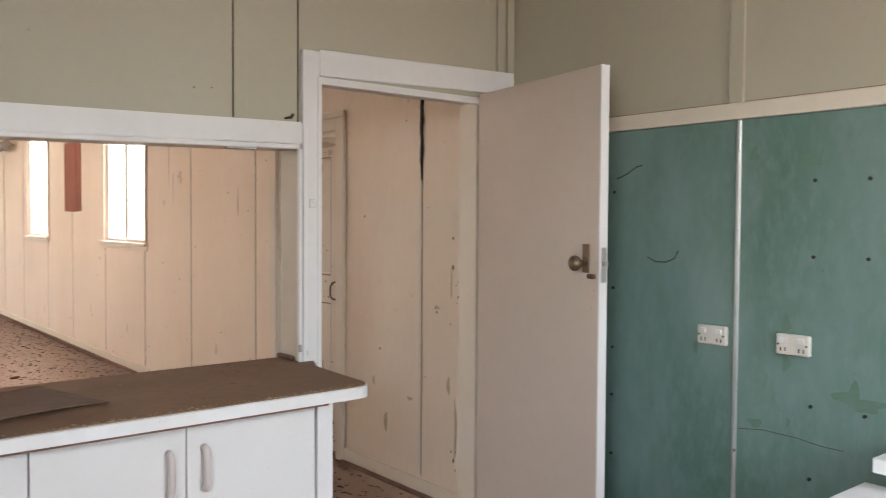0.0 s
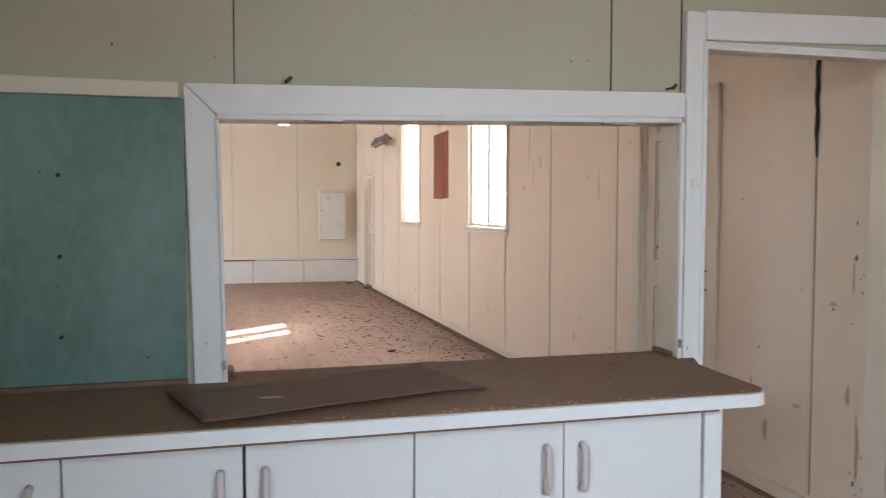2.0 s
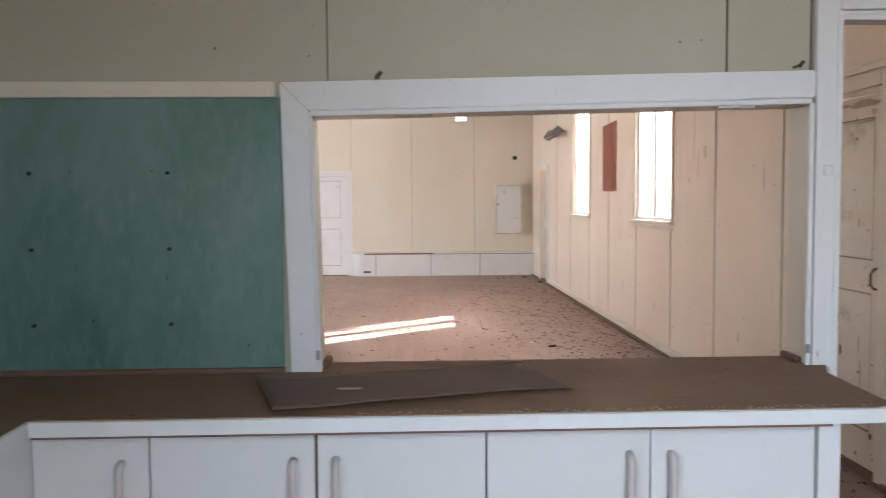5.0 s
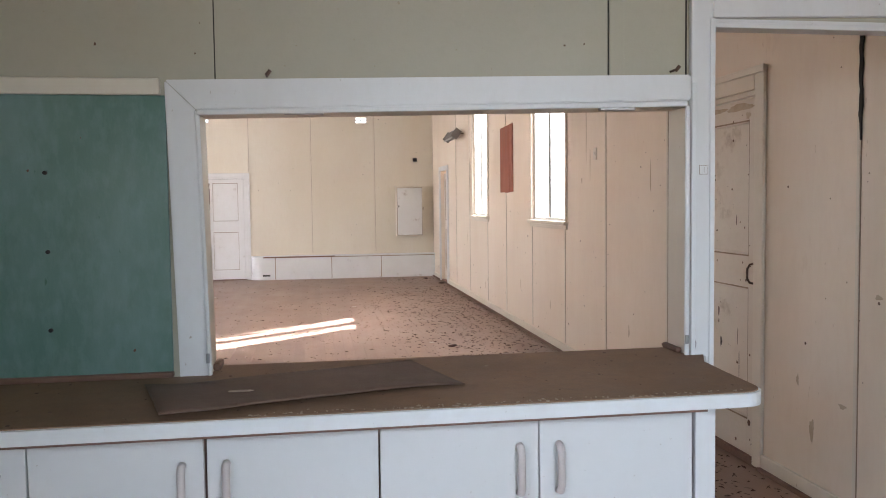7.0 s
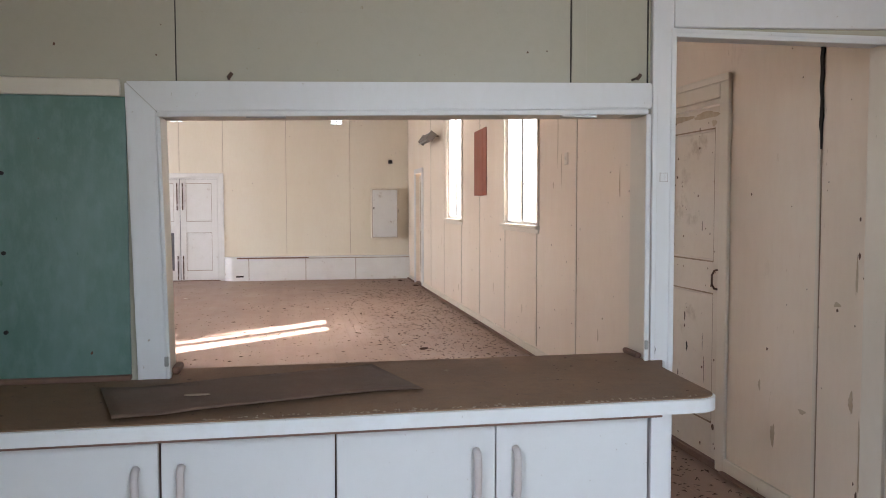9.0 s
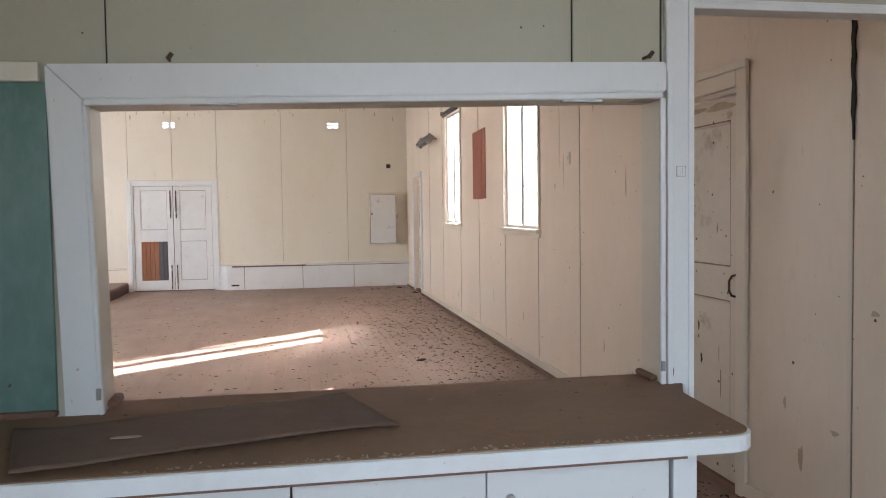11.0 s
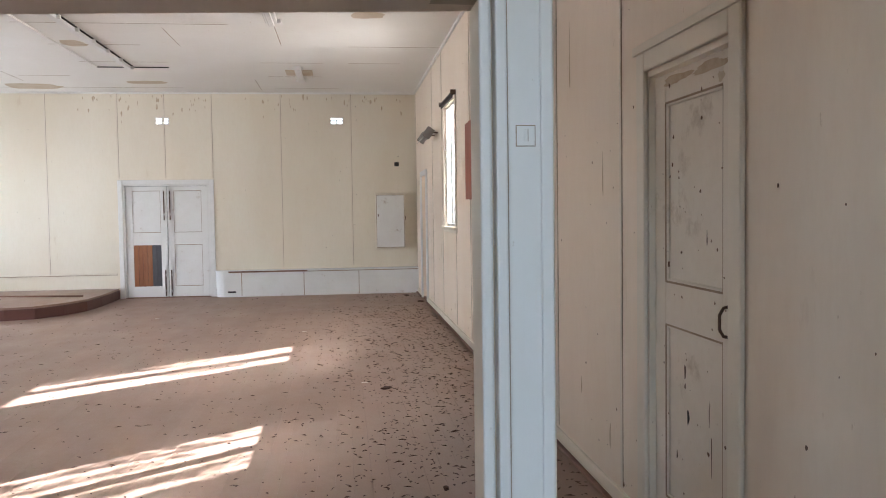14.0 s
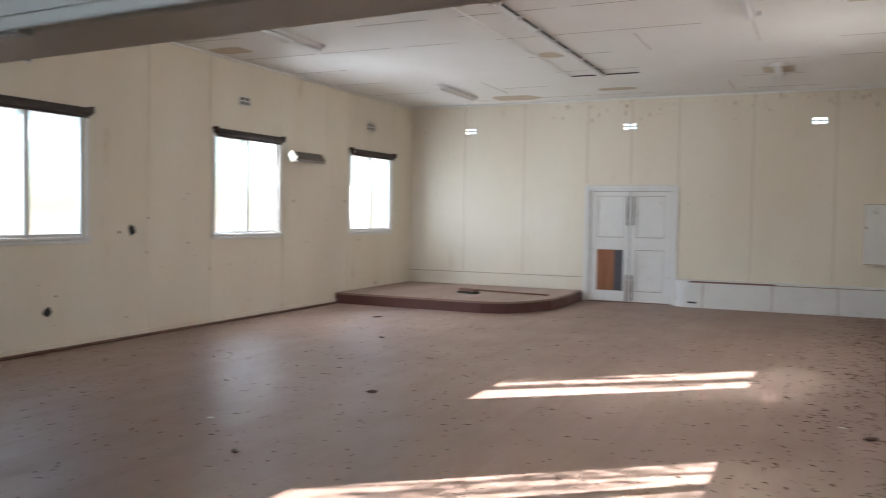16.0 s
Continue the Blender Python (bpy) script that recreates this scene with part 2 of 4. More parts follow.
def wall_mesh(axis, at, thick, u0, u1, z0, z1, holes=()):
    """A wall with openings through it. axis 'x': the wall's face is at x = at and u runs along y; 'y': the reverse."""
    us = sorted({u0, u1, *[h[0] for h in holes], *[h[1] for h in holes]})
    zs = sorted({z0, z1, *[h[2] for h in holes], *[h[3] for h in holes]})
    solid = {}
    for i in range(len(us) - 1):
        for k in range(len(zs) - 1):
            cu, cz = (us[i] + us[i + 1]) / 2, (zs[k] + zs[k + 1]) / 2
            solid[i, k] = not any(h[0] < cu < h[1] and h[2] < cz < h[3] for h in holes)
    bm = bmesh.new()
    made = {}

    def vert(u, w, z):
        key = (round(u, 4), round(w, 4), round(z, 4))
        if key not in made:
            made[key] = bm.verts.new((w, u, z) if axis == "x" else (u, w, z))
        return made[key]
    a, b = at, at + thick
    for (i, k), full in solid.items():
        if not full:
            continue
        p, q, r, s = us[i], us[i + 1], zs[k], zs[k + 1]
        bm.faces.new([vert(p, a, r), vert(q, a, r), vert(q, a, s), vert(p, a, s)])
        bm.faces.new([vert(p, b, r), vert(p, b, s), vert(q, b, s), vert(q, b, r)])
        if not solid.get((i - 1, k)):
            bm.faces.new([vert(p, a, r), vert(p, a, s), vert(p, b, s), vert(p, b, r)])
        if not solid.get((i + 1, k)):
            bm.faces.new([vert(q, a, r), vert(q, b, r), vert(q, b, s), vert(q, a, s)])
        if not solid.get((i, k - 1)):
            bm.faces.new([vert(p, a, r), vert(p, b, r), vert(q, b, r), vert(q, a, r)])
        if not solid.get((i, k + 1)):
            bm.faces.new([vert(p, a, s), vert(q, a, s), vert(q, b, s), vert(p, b, s)])
    return bm


def structure(name, bm, mat, label, category):
    return tagged(part(name, bm, mat), label, category, kind="structure")


# ---- the hall ----
WR = structure("wall_right", wall_mesh("x", XR, 0.14, 0.1, YF, 0, ZC, [(a, b, 1.25, 2.76) for a, b in WIN_R] + [(1.49, 2.27, 0, 2.02), (11.75, 12.55, 0, 2.02)]),
               M_HALLR, "cream painted sheet wall with cover strips and stains", "wall")
WL = structure("wall_left", wall_mesh("x", XL, -0.14, 0.1, YF, 0, ZC, [(a, b, 1.2, 2.52) for a, b in WIN_L]), M_HALL,
               "cream painted sheet wall with three windows and marks", "wall")
WF = structure("wall_far", wall_mesh("y", YF, 0.14, XL - 0.14, XR + 0.14, 0, ZC, [(-2.38, -0.92, 0, 1.97)] + [(x, x + 0.22, 3.01, 3.12) for x in (-4.78, -1.79, 1.2)]), M_HALL,
               "cream painted sheet wall with vents and cover strips", "wall")
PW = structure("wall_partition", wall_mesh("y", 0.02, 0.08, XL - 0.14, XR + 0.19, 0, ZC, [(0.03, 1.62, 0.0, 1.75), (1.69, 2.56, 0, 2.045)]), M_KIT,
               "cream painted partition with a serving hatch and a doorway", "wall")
CEIL = structure("ceiling", box((XL - 0.14, 0.1, ZC), (XR + 0.14, YF + 0.14, ZC + 0.05)), M_CEIL, "white sheet ceiling with open joints and water stains", "ceiling")
FLOOR = structure("floor", prism([(XL - 0.14, 0.02), (KL - 0.14, 0.02), (KL - 0.14, -4.44), (KR + 0.14, -4.44), (KR + 0.14, 0.1), (XR + 0.14, 0.1), (XR + 0.14, YF + 0.14), (XL - 0.14, YF + 0.14)], -0.2, -0.022), M_FLOOR, "worn dusty timber floorboards strewn with dry litter", "floor")
GROUND = structure("ground", box((-400, -400, -0.7), (400, 400, -0.6)), M_GROUND, "dry brown ground round the building", "ground")


M_GAP = material("dirty_brown_joint", (0.24, 0.165, 0.11), (0.40, 0.30, 0.21), 5.0, 0.9, None, rough=0.9, stretch=(1, 1, 0.4))


def strip(parent, lo, hi, mat, name="cover_strip", bevel=0.002):
    if name in ("cover_strip", "corner_strip"):
        # the dirty open joint beside the strip
        if hi[0] - lo[0] > 0.008 and abs(hi[1] - lo[1]) < 0.03 and parent is not WR and parent is not WL:
            part("joint_gap", box((hi[0], hi[1] - 0.0022, lo[2]), (hi[0] + 0.005, hi[1] - 0.0002, hi[2])), M_GAP, parent)
        elif parent is WR:
            part("joint_gap", box((lo[0] - 0.0022, lo[1] - 0.006, lo[2]), (lo[0] - 0.0002, lo[1], hi[2])), M_GAP, parent)
    return part(name, box(lo, hi, bevel), mat, parent)


def strip_x(parent, x, side, y, z0, z1, mat, w=0.022, d=0.006):
    """A cover strip on a wall whose face is at x."""
    strip(parent, (x, y - w / 2, z0), (x + side * d, y + w / 2, z1), mat)


for y, z0, z1 in ((0.66, 0.1, ZC), (3.8, 0.1, ZC), (4.9, 0.1, 1.18), (4.9, 2.8, ZC), (6.08, 0.1, 1.18), (6.08, 2.8, ZC), (7.3, 0.1, 1.56), (7.3, 2.37, ZC), (8.4, 0.1, 1.18), (9.7, 0.1, ZC), (10.9, 0.1, ZC), (2.62, 0.1, ZC), (13.59, 0.1, ZC)):
    strip_x(WR, XR, -1, y, z0, z1, M_TRIMC)
for y in (3.0, 4.2, 6.72, 7.8, 9.4, 10.6, 11.25, 12.9, 13.55):
    strip_x(WL, XL, 1, y, 0.08, ZC, M_HALL)
for x, z0, z1 in ((-4.8, 0.44, ZC), (-3.62, 0.44, ZC), (-2.44, 2.08, ZC), (-1.66, 2.08, ZC), (-0.86, 2.08, ZC), (0.32, 0.5, ZC), (1.55, 0.5, ZC)):
    strip(WF, (x - 0.012, YF - 0.006, z0), (x + 0.012, YF, z1), M_TRIMC)
strip(WF, (XL, YF - 0.012, 0.42), (-2.5, YF, 0.445), M_TRIMC, "dado_strip")
strip(WF, (XL, YF - 0.0135, 0.412), (-2.5, YF, 0.4195), M_GAP, "dado_gap", 0)
# skirtings and cornices
for a, b in ((0.1, 1.40), (2.36, 11.68), (12.62, YF)):
    structure("baseboard", box((XR - 0.02, a, 0), (XR, b, 0.085), 0.006), M_TRIMC, "cream skirting board, dirty and chipped", "skirting")
    structure("trim", box((XR - 0.05, a, 0), (XR - 0.02, b, 0.02), 0.007), M_WOOD, "bare brown timber floor moulding", "moulding")
structure("baseboard", box((XL, 0.1, 0), (XL + 0.02, 10.9, 0.085), 0.006), M_TRIMC, "cream skirting board along the window wall", "skirting")
structure("trim", box((XL + 0.02, 0.1, 0), (XL + 0.05, 10.88, 0.035), 0.012), M_WOOD, "bare brown timber floor moulding", "moulding")
structure("trim", box((XL, 0.1, ZC - 0.03), (XL + 0.03, YF, ZC), 0.008), M_CEIL, "white painted ceiling moulding", "moulding")
structure("trim", box((XR - 0.03, 0.1, ZC - 0.03), (XR, YF, ZC), 0.008), M_CEIL, "white painted ceiling moulding", "moulding")
structure("trim", box((XL + 0.03, YF - 0.03, ZC - 0.03), (XR - 0.03, YF, ZC), 0.008), M_CEIL, "white painted ceiling moulding", "moulding")


# ---- windows ----
def louvre_window(name, xw, side, y0, y1, z0, z1, label, sill, louvres=True):
    """Two bays of glass louvres in a timber frame, in a wall whose inner face is at xw; side +1: outside lies at greater x."""
    w = thing(name, (xw, (y0 + y1) / 2, z0), label, "window", kind="structure")
    xa, xb = xw + side * 0.03, xw + side * 0.11
    ym = (y0 + y1) / 2
    for a, b in ((y0, y0 + 0.035), (ym - 0.025, ym + 0.025), (y1 - 0.035, y1)):
        piece("window_frame", box((xa, a, z0), (xb, b, z1), 0.004), M_TRIM, w)
    for a, b in ((y0 + 0.035, ym - 0.025), (ym + 0.025, y1 - 0.035)):
        piece("window_frame", box((xa, a, z0), (xb, b, z0 + 0.03), 0.004), M_TRIM, w)
        piece("window_frame", box((xa, a, z1 - 0.03), (xb, b, z1), 0.004), M_TRIM, w)
        n = 9
        step = (z1 - z0 - 0.08) / n
        for e in (a, b):
            s = 1 if e == a else -1
            piece("louvre_channel", box((xa - side * 0.012, e, z0 + 0.03), (xa + side * 0.03, e + s * 0.012, z1 - 0.03)), M_ALU, w)
            bm = bmesh.new()
            for k in range(n):
                zc = z0 + 0.04 + step * (k + 0.5)
                add_box(bm, (xa - side * 0.012, e + s * 0.002, zc - 0.045), (xa + side * 0.012, e + s * 0.0145, zc + 0.045), 0.003, Matrix.Rotation(side * radians(7), 4, "Y"))
            piece("louvre_clip", bm, M_ALU, w)
        for k in range(n):
            zc = z0 + 0.04 + step * (k + 0.5)
            g = piece("pane", box((xa + side * 0.017, a + 0.014, zc - step * 0.54), (xa + side * 0.022, b - 0.014, zc + step * 0.54), 0, Matrix.Rotation(side * radians(10), 4, "Y")), M_GLASS, w)
            g.visible_shadow = False
    # architrave and sill on the inner face
    xi = xw - side * 0.018
    for a, b in ((y0 - 0.05, y0), (y1, y1 + 0.05)):
        piece("architrave", box((xi, a, z0), (xw, b, z1 + 0.05), 0.005), M_TRIM if side < 0 else M_TRIMC, w)
    piece("window_sill", box((xw - side * sill, y0 - 0.07, z0 - 0.035), (xw + side * 0.03, y1 + 0.07, z0), 0.008), M_TRIM if side < 0 else M_TRIMC, w)
    piece("apron", box((xw - side * 0.02, y0 - 0.05, z0 - 0.075), (xw, y1 + 0.05, z0 - 0.036), 0.006), M_TRIM if side < 0 else M_TRIMC, w)
    return w


def roller_blind(xw, side, y0, y1, z, r):
    b = thing("roller_blind", (xw, (y0 + y1) / 2, z), "dark rolled-up roller blind above the window", "blind", "roller blinds")
    x = xw - side * (r + 0.015)
    piece("roll", rod((x, y0, z), (x, y1, z), r, 18), M_DARK, b, smooth=False)
    piece("hem_bar", box((x - 0.008, y0 + 0.02, z - r - 0.03), (x + 0.004, y1 - 0.02, z - r + 0.012), 0.003), M_DARK, b)
    for y, s in ((y0, -1), (y1, 1)):
        piece("bracket", box((xw - side * (2 * r + 0.02), y + s * 0.004, z - 0.02), (xw, y + s * 0.012, z + r + 0.015)), M_RUSTY, b)
    return b


for i, (a, b) in enumerate(WIN_R):
    louvre_window("window_%d" % (i + 1), XR, 1, a, b, 1.25, 2.76, "tall white louvre window, two bays of bright glass slats", 0.05)
    roller_blind(XR, 1, a - 0.04, b + 0.04, 2.80, 0.022)
for i, (a, b) in enumerate(WIN_L):
    louvre_window("window_%d" % (i + 3), XL, -1, a, b, 1.2, 2.52, "white louvre window with two bays of bright glass", 0.04)
    roller_blind(XL, -1, a - 0.03, b + 0.03, 2.55, 0.042)


# ---- doors ----
def panel_leaf(w, x0, x1, z0, z1, y, thick, rails, mat, hole=None):
    """A framed door leaf in the plane y..y+thick, local: stiles, rails and sunk panels. rails: (low, high) heights."""
    st = 0.11
    for a, b in ((x0, x0 + st), (x1 - st, x1)):
        part("stile", box((a, y, z0), (b, y + thick, z1), 0.004), mat, w)
    for a, b in rails:
        part("rail", box((x0 + st, y + 0.001, a), (x1 - st, y + thick - 0.001, b), 0.003), mat, w)
    for (a, b), (c, d) in zip(rails, rails[1:]):
        if hole is not None and abs(b - hole) < 0.02:
            continue
        part("panel", box((x0 + st, y + 0.016, b), (x1 - st, y + thick - 0.012, c)), mat, w)
        for zz in (b, c):
            part("crevice", box((x0 + st, y + 0.0005, zz - 0.004), (x1 - st, y + 0.0165, zz + 0.004)), M_GAP, w)
        for xx in (x0 + st, x1 - st):
            part("crevice", box((xx - 0.0025, y + 0.0006, b), (xx + 0.0025, y + 0.0164, c)), M_GAP, w)
        for lo, hi in (((x0 + st, y + 0.004, b), (x0 + st + 0.014, y + 0.016, c)), ((x1 - st - 0.014, y + 0.004, b), (x1 - st, y + 0.016, c)),
                       ((x0 + st + 0.014, y + 0.004, b), (x1 - st - 0.014, y + 0.016, b + 0.014)), ((x0 + st + 0.014, y + 0.004, c - 0.014), (x1 - st - 0.014, y + 0.016, c))):
            part("moulding", box(lo, hi, 0.005), mat, w)


# double doors in the far wall
for nm, x0, x1, hole in (("door_1", -2.34, -1.655, 0.2), ("door_2", -1.645, -0.96, None)):
    d = thing(nm, (0, 0, 0), "white chipped panelled double-door leaf, " + ("lower panel boarded up" if hole else "two sunk panels"), "door", "double doors", "structure")
    panel_leaf(d, x0, x1, 0.015, 1.94, YF + 0.03, 0.04, [(0.015, 0.2), (0.92, 1.14), (1.86, 1.94)], M_WDOOR, hole)
    xb = x1 - 0.045 if hole else x0 + 0.045
    part("bolt", rod((xb, YF + 0.015, 1.35), (xb, YF + 0.015, 1.86), 0.011), M_RUSTY, d, "grey barrel bolt")
    part("bolt", rod((xb, YF + 0.015, 0.03), (xb, YF + 0.015, 0.48), 0.011), M_RUSTY, d, "grey barrel bolt")
    for z in (1.45, 1.78, 0.12, 0.4):
        part("bolt_keeper", box((xb - 0.024, YF + 0.006, z - 0.02), (xb + 0.024, YF + 0.03, z + 0.02), 0.004), M_WDOOR, d)
    if hole:
        for k in range(6):
            xx = x0 + 0.11 + k * 0.0775
            part("board", box((xx, YF + 0.04 + 0.003 * (k % 2), 0.2), (xx + 0.074, YF + 0.06, 0.92), 0.002), M_ORANGE if k < 4 else M_GREYB, d)
structure("door_backing", box((-2.34, YF + 0.08, 0.0), (-0.96, YF + 0.1, 1.945)), M_GREYB, "weathered boards behind the double doors", "boards")
frame1 = thing("door_frame", (0, 0, 0), "white painted timber frame of the double doors", "door frame", kind="structure")
for lo, hi in (((-2.46, YF - 0.02, 0), (-2.38, YF, 2.05)), ((-0.92, YF - 0.02, 0), (-0.84, YF, 2.05)), ((-2.38, YF - 0.02, 1.97), (-0.92, YF, 2.05))):
    part("architrave", box(lo, hi, 0.006), M_WDOOR, frame1)
for lo, hi in (((-2.38, YF, 0), (-2.345, YF + 0.13, 1.97)), ((-0.955, YF, 0), (-0.92, YF + 0.13, 1.97)), ((-2.345, YF, 1.945), (-0.955, YF + 0.13, 1.97))):
    part("jamb", box(lo, hi, 0.003), M_WDOOR, frame1)

# panelled door in the side wall, by the hatch; built facing -y, then turned to face -x
pd = thing("door_3", (XR + 0.045, 1.51, 0), "scuffed cream panelled door with a rusty pull handle", "door", kind="structure")
panel_leaf(pd, -0.745, 0.0, 0.02, 1.99, -0.02, 0.04, [(0.02, 0.22), (0.95, 1.13), (1.87, 1.99)], M_DOOR)
pull = part("pull_handle", tube([(-0.05, -0.02, 0.98), (-0.05, -0.045, 0.985), (-0.05, -0.06, 1.01), (-0.05, -0.06, 1.06), (-0.05, -0.045, 1.085), (-0.05, -0.02, 1.09)], 0.006), M_RUSTY, pd, "rusty iron pull handle", True)
pd.rotation_euler = (0, 0, radians(-90))
frame3 = thing("door_frame", (0, 0, 0), "cream painted timber frame of the panelled door", "door frame", kind="structure")
for lo, hi in (((XR - 0.022, 1.40, 0), (XR, 1.49, 2.14)), ((XR - 0.022, 2.27, 0), (XR, 2.36, 2.14)), ((XR - 0.022, 1.49, 2.02), (XR, 2.27, 2.14)),
               ((XR - 0.034, 1.385, 2.10), (XR - 0.022, 2.375, 2.14))):
    part("architrave", box(lo, hi, 0.007), M_TRIMC, frame3)
for lo, hi in (((XR, 1.49, 0), (XR + 0.13, 1.505, 2.02)), ((XR, 2.262, 0), (XR + 0.13, 2.27, 2.02)), ((XR, 1.505, 1.995), (XR + 0.13, 2.262, 2.02))):
    part("jamb", box(lo, hi, 0.002), M_TRIMC, frame3)

# grime and knocked holes on the panelled door
M_GRIME = material("brown_cobweb_grime", (0.44, 0.33, 0.22), (0.58, 0.48, 0.36), 9.0, 0.9, None, rough=0.8)


def blotch_x(name, x, y, z, ry, rz, seed, mat, label, parent):
    """A ragged film standing half a millimetre off a face that looks along -x."""
    g = random.Random(seed)
    bm = bmesh.new()
    rim = []
    for k in range(28):
        a = 2 * math.pi * k / 28
        q = g.uniform(0.72, 1.0) * (1 + 0.18 * math.sin(3 * a + seed)) / max(abs(math.cos(a)), abs(math.sin(a))) ** 0.25
        rim.append(bm.verts.new((x, y + ry * q * math.cos(a), z + rz * q * math.sin(a))))
    bm.faces.new(rim)
    ex = bmesh.ops.extrude_face_region(bm, geom=list(bm.faces))
    bmesh.ops.translate(bm, vec=(0.0006, 0, 0), verts=[v for v in ex["geom"] if isinstance(v, bmesh.types.BMVert)])
    return piece(name, bm, mat, parent, label)


for k, (y, z, ry, rz) in enumerate(((1.72, 1.95, 0.17, 0.022), (2.02, 1.955, 0.16, 0.02), (1.63, 1.90, 0.03, 0.02))):
    blotch_x("grime", XR + 0.0240, y, z, ry, rz, 60 + k, M_GRIME, "brown cobweb grime", frame3)
for k, (y, z, ry, rz) in enumerate(((1.95, 0.60, 0.012, 0.032), (1.98, 0.78, 0.01, 0.03), (1.74, 0.50, 0.003, 0.09), (1.76, 0.66, 0.003, 0.05), (1.98, 0.72, 0.007, 0.012), (1.78, 1.32, 0.004, 0.03), (2.06, 0.42, 0.006, 0.02))):
    blotch_x("knock", XR + 0.0402, y, z, ry, rz, 80 + k, M_RUSTY if k else M_BLACK, "dark knocked hole", frame3)

# door near the far corner of the side wall
d4 = thing("door_4", (XR + 0.08, 11.76, 0), "closed cream panelled door near the corner", "door", kind="structure")
panel_leaf(d4, -0.78, 0.0, 0.02, 1.98, -0.02, 0.04, [(0.02, 0.22), (0.95, 1.13), (1.86, 1.98)], M_DOOR)
d4.rotation_euler = (0, 0, radians(-90))
structure("threshold", box((XR, 1.49, -0.02), (XR + 0.14, 2.27, 0.02)), M_WOOD, "worn timber threshold", "threshold")
structure("threshold", box((XR, 11.75, -0.02), (XR + 0.14, 12.55, 0.02)), M_WOOD, "worn timber threshold", "threshold")
frame4 = thing("door_frame", (0, 0, 0), "white painted timber frame near the corner", "door frame", kind="structure")
for lo, hi in (((XR - 0.03, 11.67, 0), (XR, 11.75, 2.1)), ((XR - 0.03, 12.55, 0), (XR, 12.63, 2.1)), ((XR - 0.03, 11.75, 2.02), (XR, 12.55, 2.1))):
    part("architrave", box(lo, hi, 0.006), M_TRIM, frame4)

# open flush door of the kitchen
structure("threshold", box((-2.38, YF, -0.02), (-0.92, YF + 0.13, 0.014)), M_WOOD, "worn timber threshold", "threshold")
kd = thing("door_5", (2.55, -0.01, 0), "flat cream flush door, standing open, with a tarnished knob", "door", kind="structure")
part("leaf", box((0, -0.02, 0.015), (0.85, 0.018, 2.055), 0.003), M_FLUSH, kd)
part("leaf_edge", box((0.8505, -0.0195, 0.015), (0.856, 0.0175, 2.054)), M_TRIM, kd, "white painted door edge")
ko = part("lock_plate", box((0.762, -0.026, 1.283), (0.802, -0.0205, 1.392), 0.003), M_BRASS, kd, "tarnished brass lock plate")
bm = bmesh.new()
add_rod(bm, (0.78, -0.026, 1.32), (0.78, -0.06, 1.32), 0.012)
bmesh.ops.create_uvsphere(bm, u_segments=16, v_segments=10, radius=0.03, matrix=Matrix.Translation((0.78, -0.075, 1.32)) @ Matrix.Diagonal((1, 0.75, 1, 1)))
part("knob", bm, M_BRASS, kd, "round tarnished door knob", True)
part("key_escutcheon", box((0.80, -0.036, 1.262), (0.838, -0.0205, 1.281), 0.005), M_RUSTY, kd)
part("latch", rod((0.856, 0, 1.32), (0.874, 0, 1.32), 0.009), M_METAL, kd)
part("latch_plate", box((0.8565, -0.011, 1.25), (0.858, 0.011, 1.38)), M_METAL, kd)
for z in (0.3, 1.7):
    part("hinge", rod((-0.004, 0.022, z - 0.05), (-0.004, 0.022, z + 0.05), 0.007), M_RUSTY, kd)
kd.rotation_euler = (0, 0, math.atan2(-0.85, -0.15))

# ---- the hatch and doorway trim ----
hf = thing("hatch_frame", (0, 0, 0), "white gloss timber frame of the serving hatch and doorway", "hatch frame", kind="structure")

def board_xz(corners, y0, y1, bevel=0.004):
    """A flat board in the partition's plane, given by its outline in x and z."""
    bm = bmesh.new()
    a = [bm.verts.new((x, y0, z)) for x, z in corners]
    b = [bm.verts.new((x, y1, z)) for x, z in corners]
    bm.faces.new(a)
    bm.faces.new(b[::-1])
    for k in range(len(corners)):
        m = (k + 1) % len(corners)
        bm.faces.new((a[k], b[k], b[m], a[m]))
    bmesh.ops.bevel(bm, geom=list(bm.edges), offset=bevel, segments=2, affect="EDGES")
    return bm


part("head_architrave", board_xz([(-0.061, 1.821), (0.029, 1.732), (1.617, 1.771), (1.617, 1.856)], -0.004, 0.02), M_TRIM, hf)
part("side_architrave", board_xz([(-0.0625, 1.8195), (-0.041, 0.899), (0.055, 0.909), (0.0275, 1.7305)], -0.003, 0.02), M_TRIM, hf)
part("post", box((1.6175, -0.004, 0.0), (1.693, 0.02, 2.14), 0.005), M_TRIM, hf)
part("door_head", box((1.693, -0.004, 2.058), (2.755, 0.02, 2.162), 0.005, Matrix.Rotation(radians(-1.6), 4, "Y")), M_TRIM, hf)
part("door_side", box((2.56, -0.004, 0), (2.755, 0.02, 2.05), 0.005), M_TRIM, hf)
part("hatch_lining", box((0.03, 0.02, 1.735), (1.612, 0.15, 1.757), 0.003, Matrix.Rotation(radians(-1.2), 4, "Y")), M_TRIMC, hf, "brownish gloss lining board")
part("hatch_lining", box((0.026, 0.02, 0.9), (0.044, 0.15, 1.73), 0.003, Matrix.Rotation(radians(-1.0), 4, "Y")), M_TRIMC, hf)
part("hatch_lining", box((1.606, 0.02, 0.9), (1.624, 0.15, 1.752), 0.003), M_TRIMC, hf)
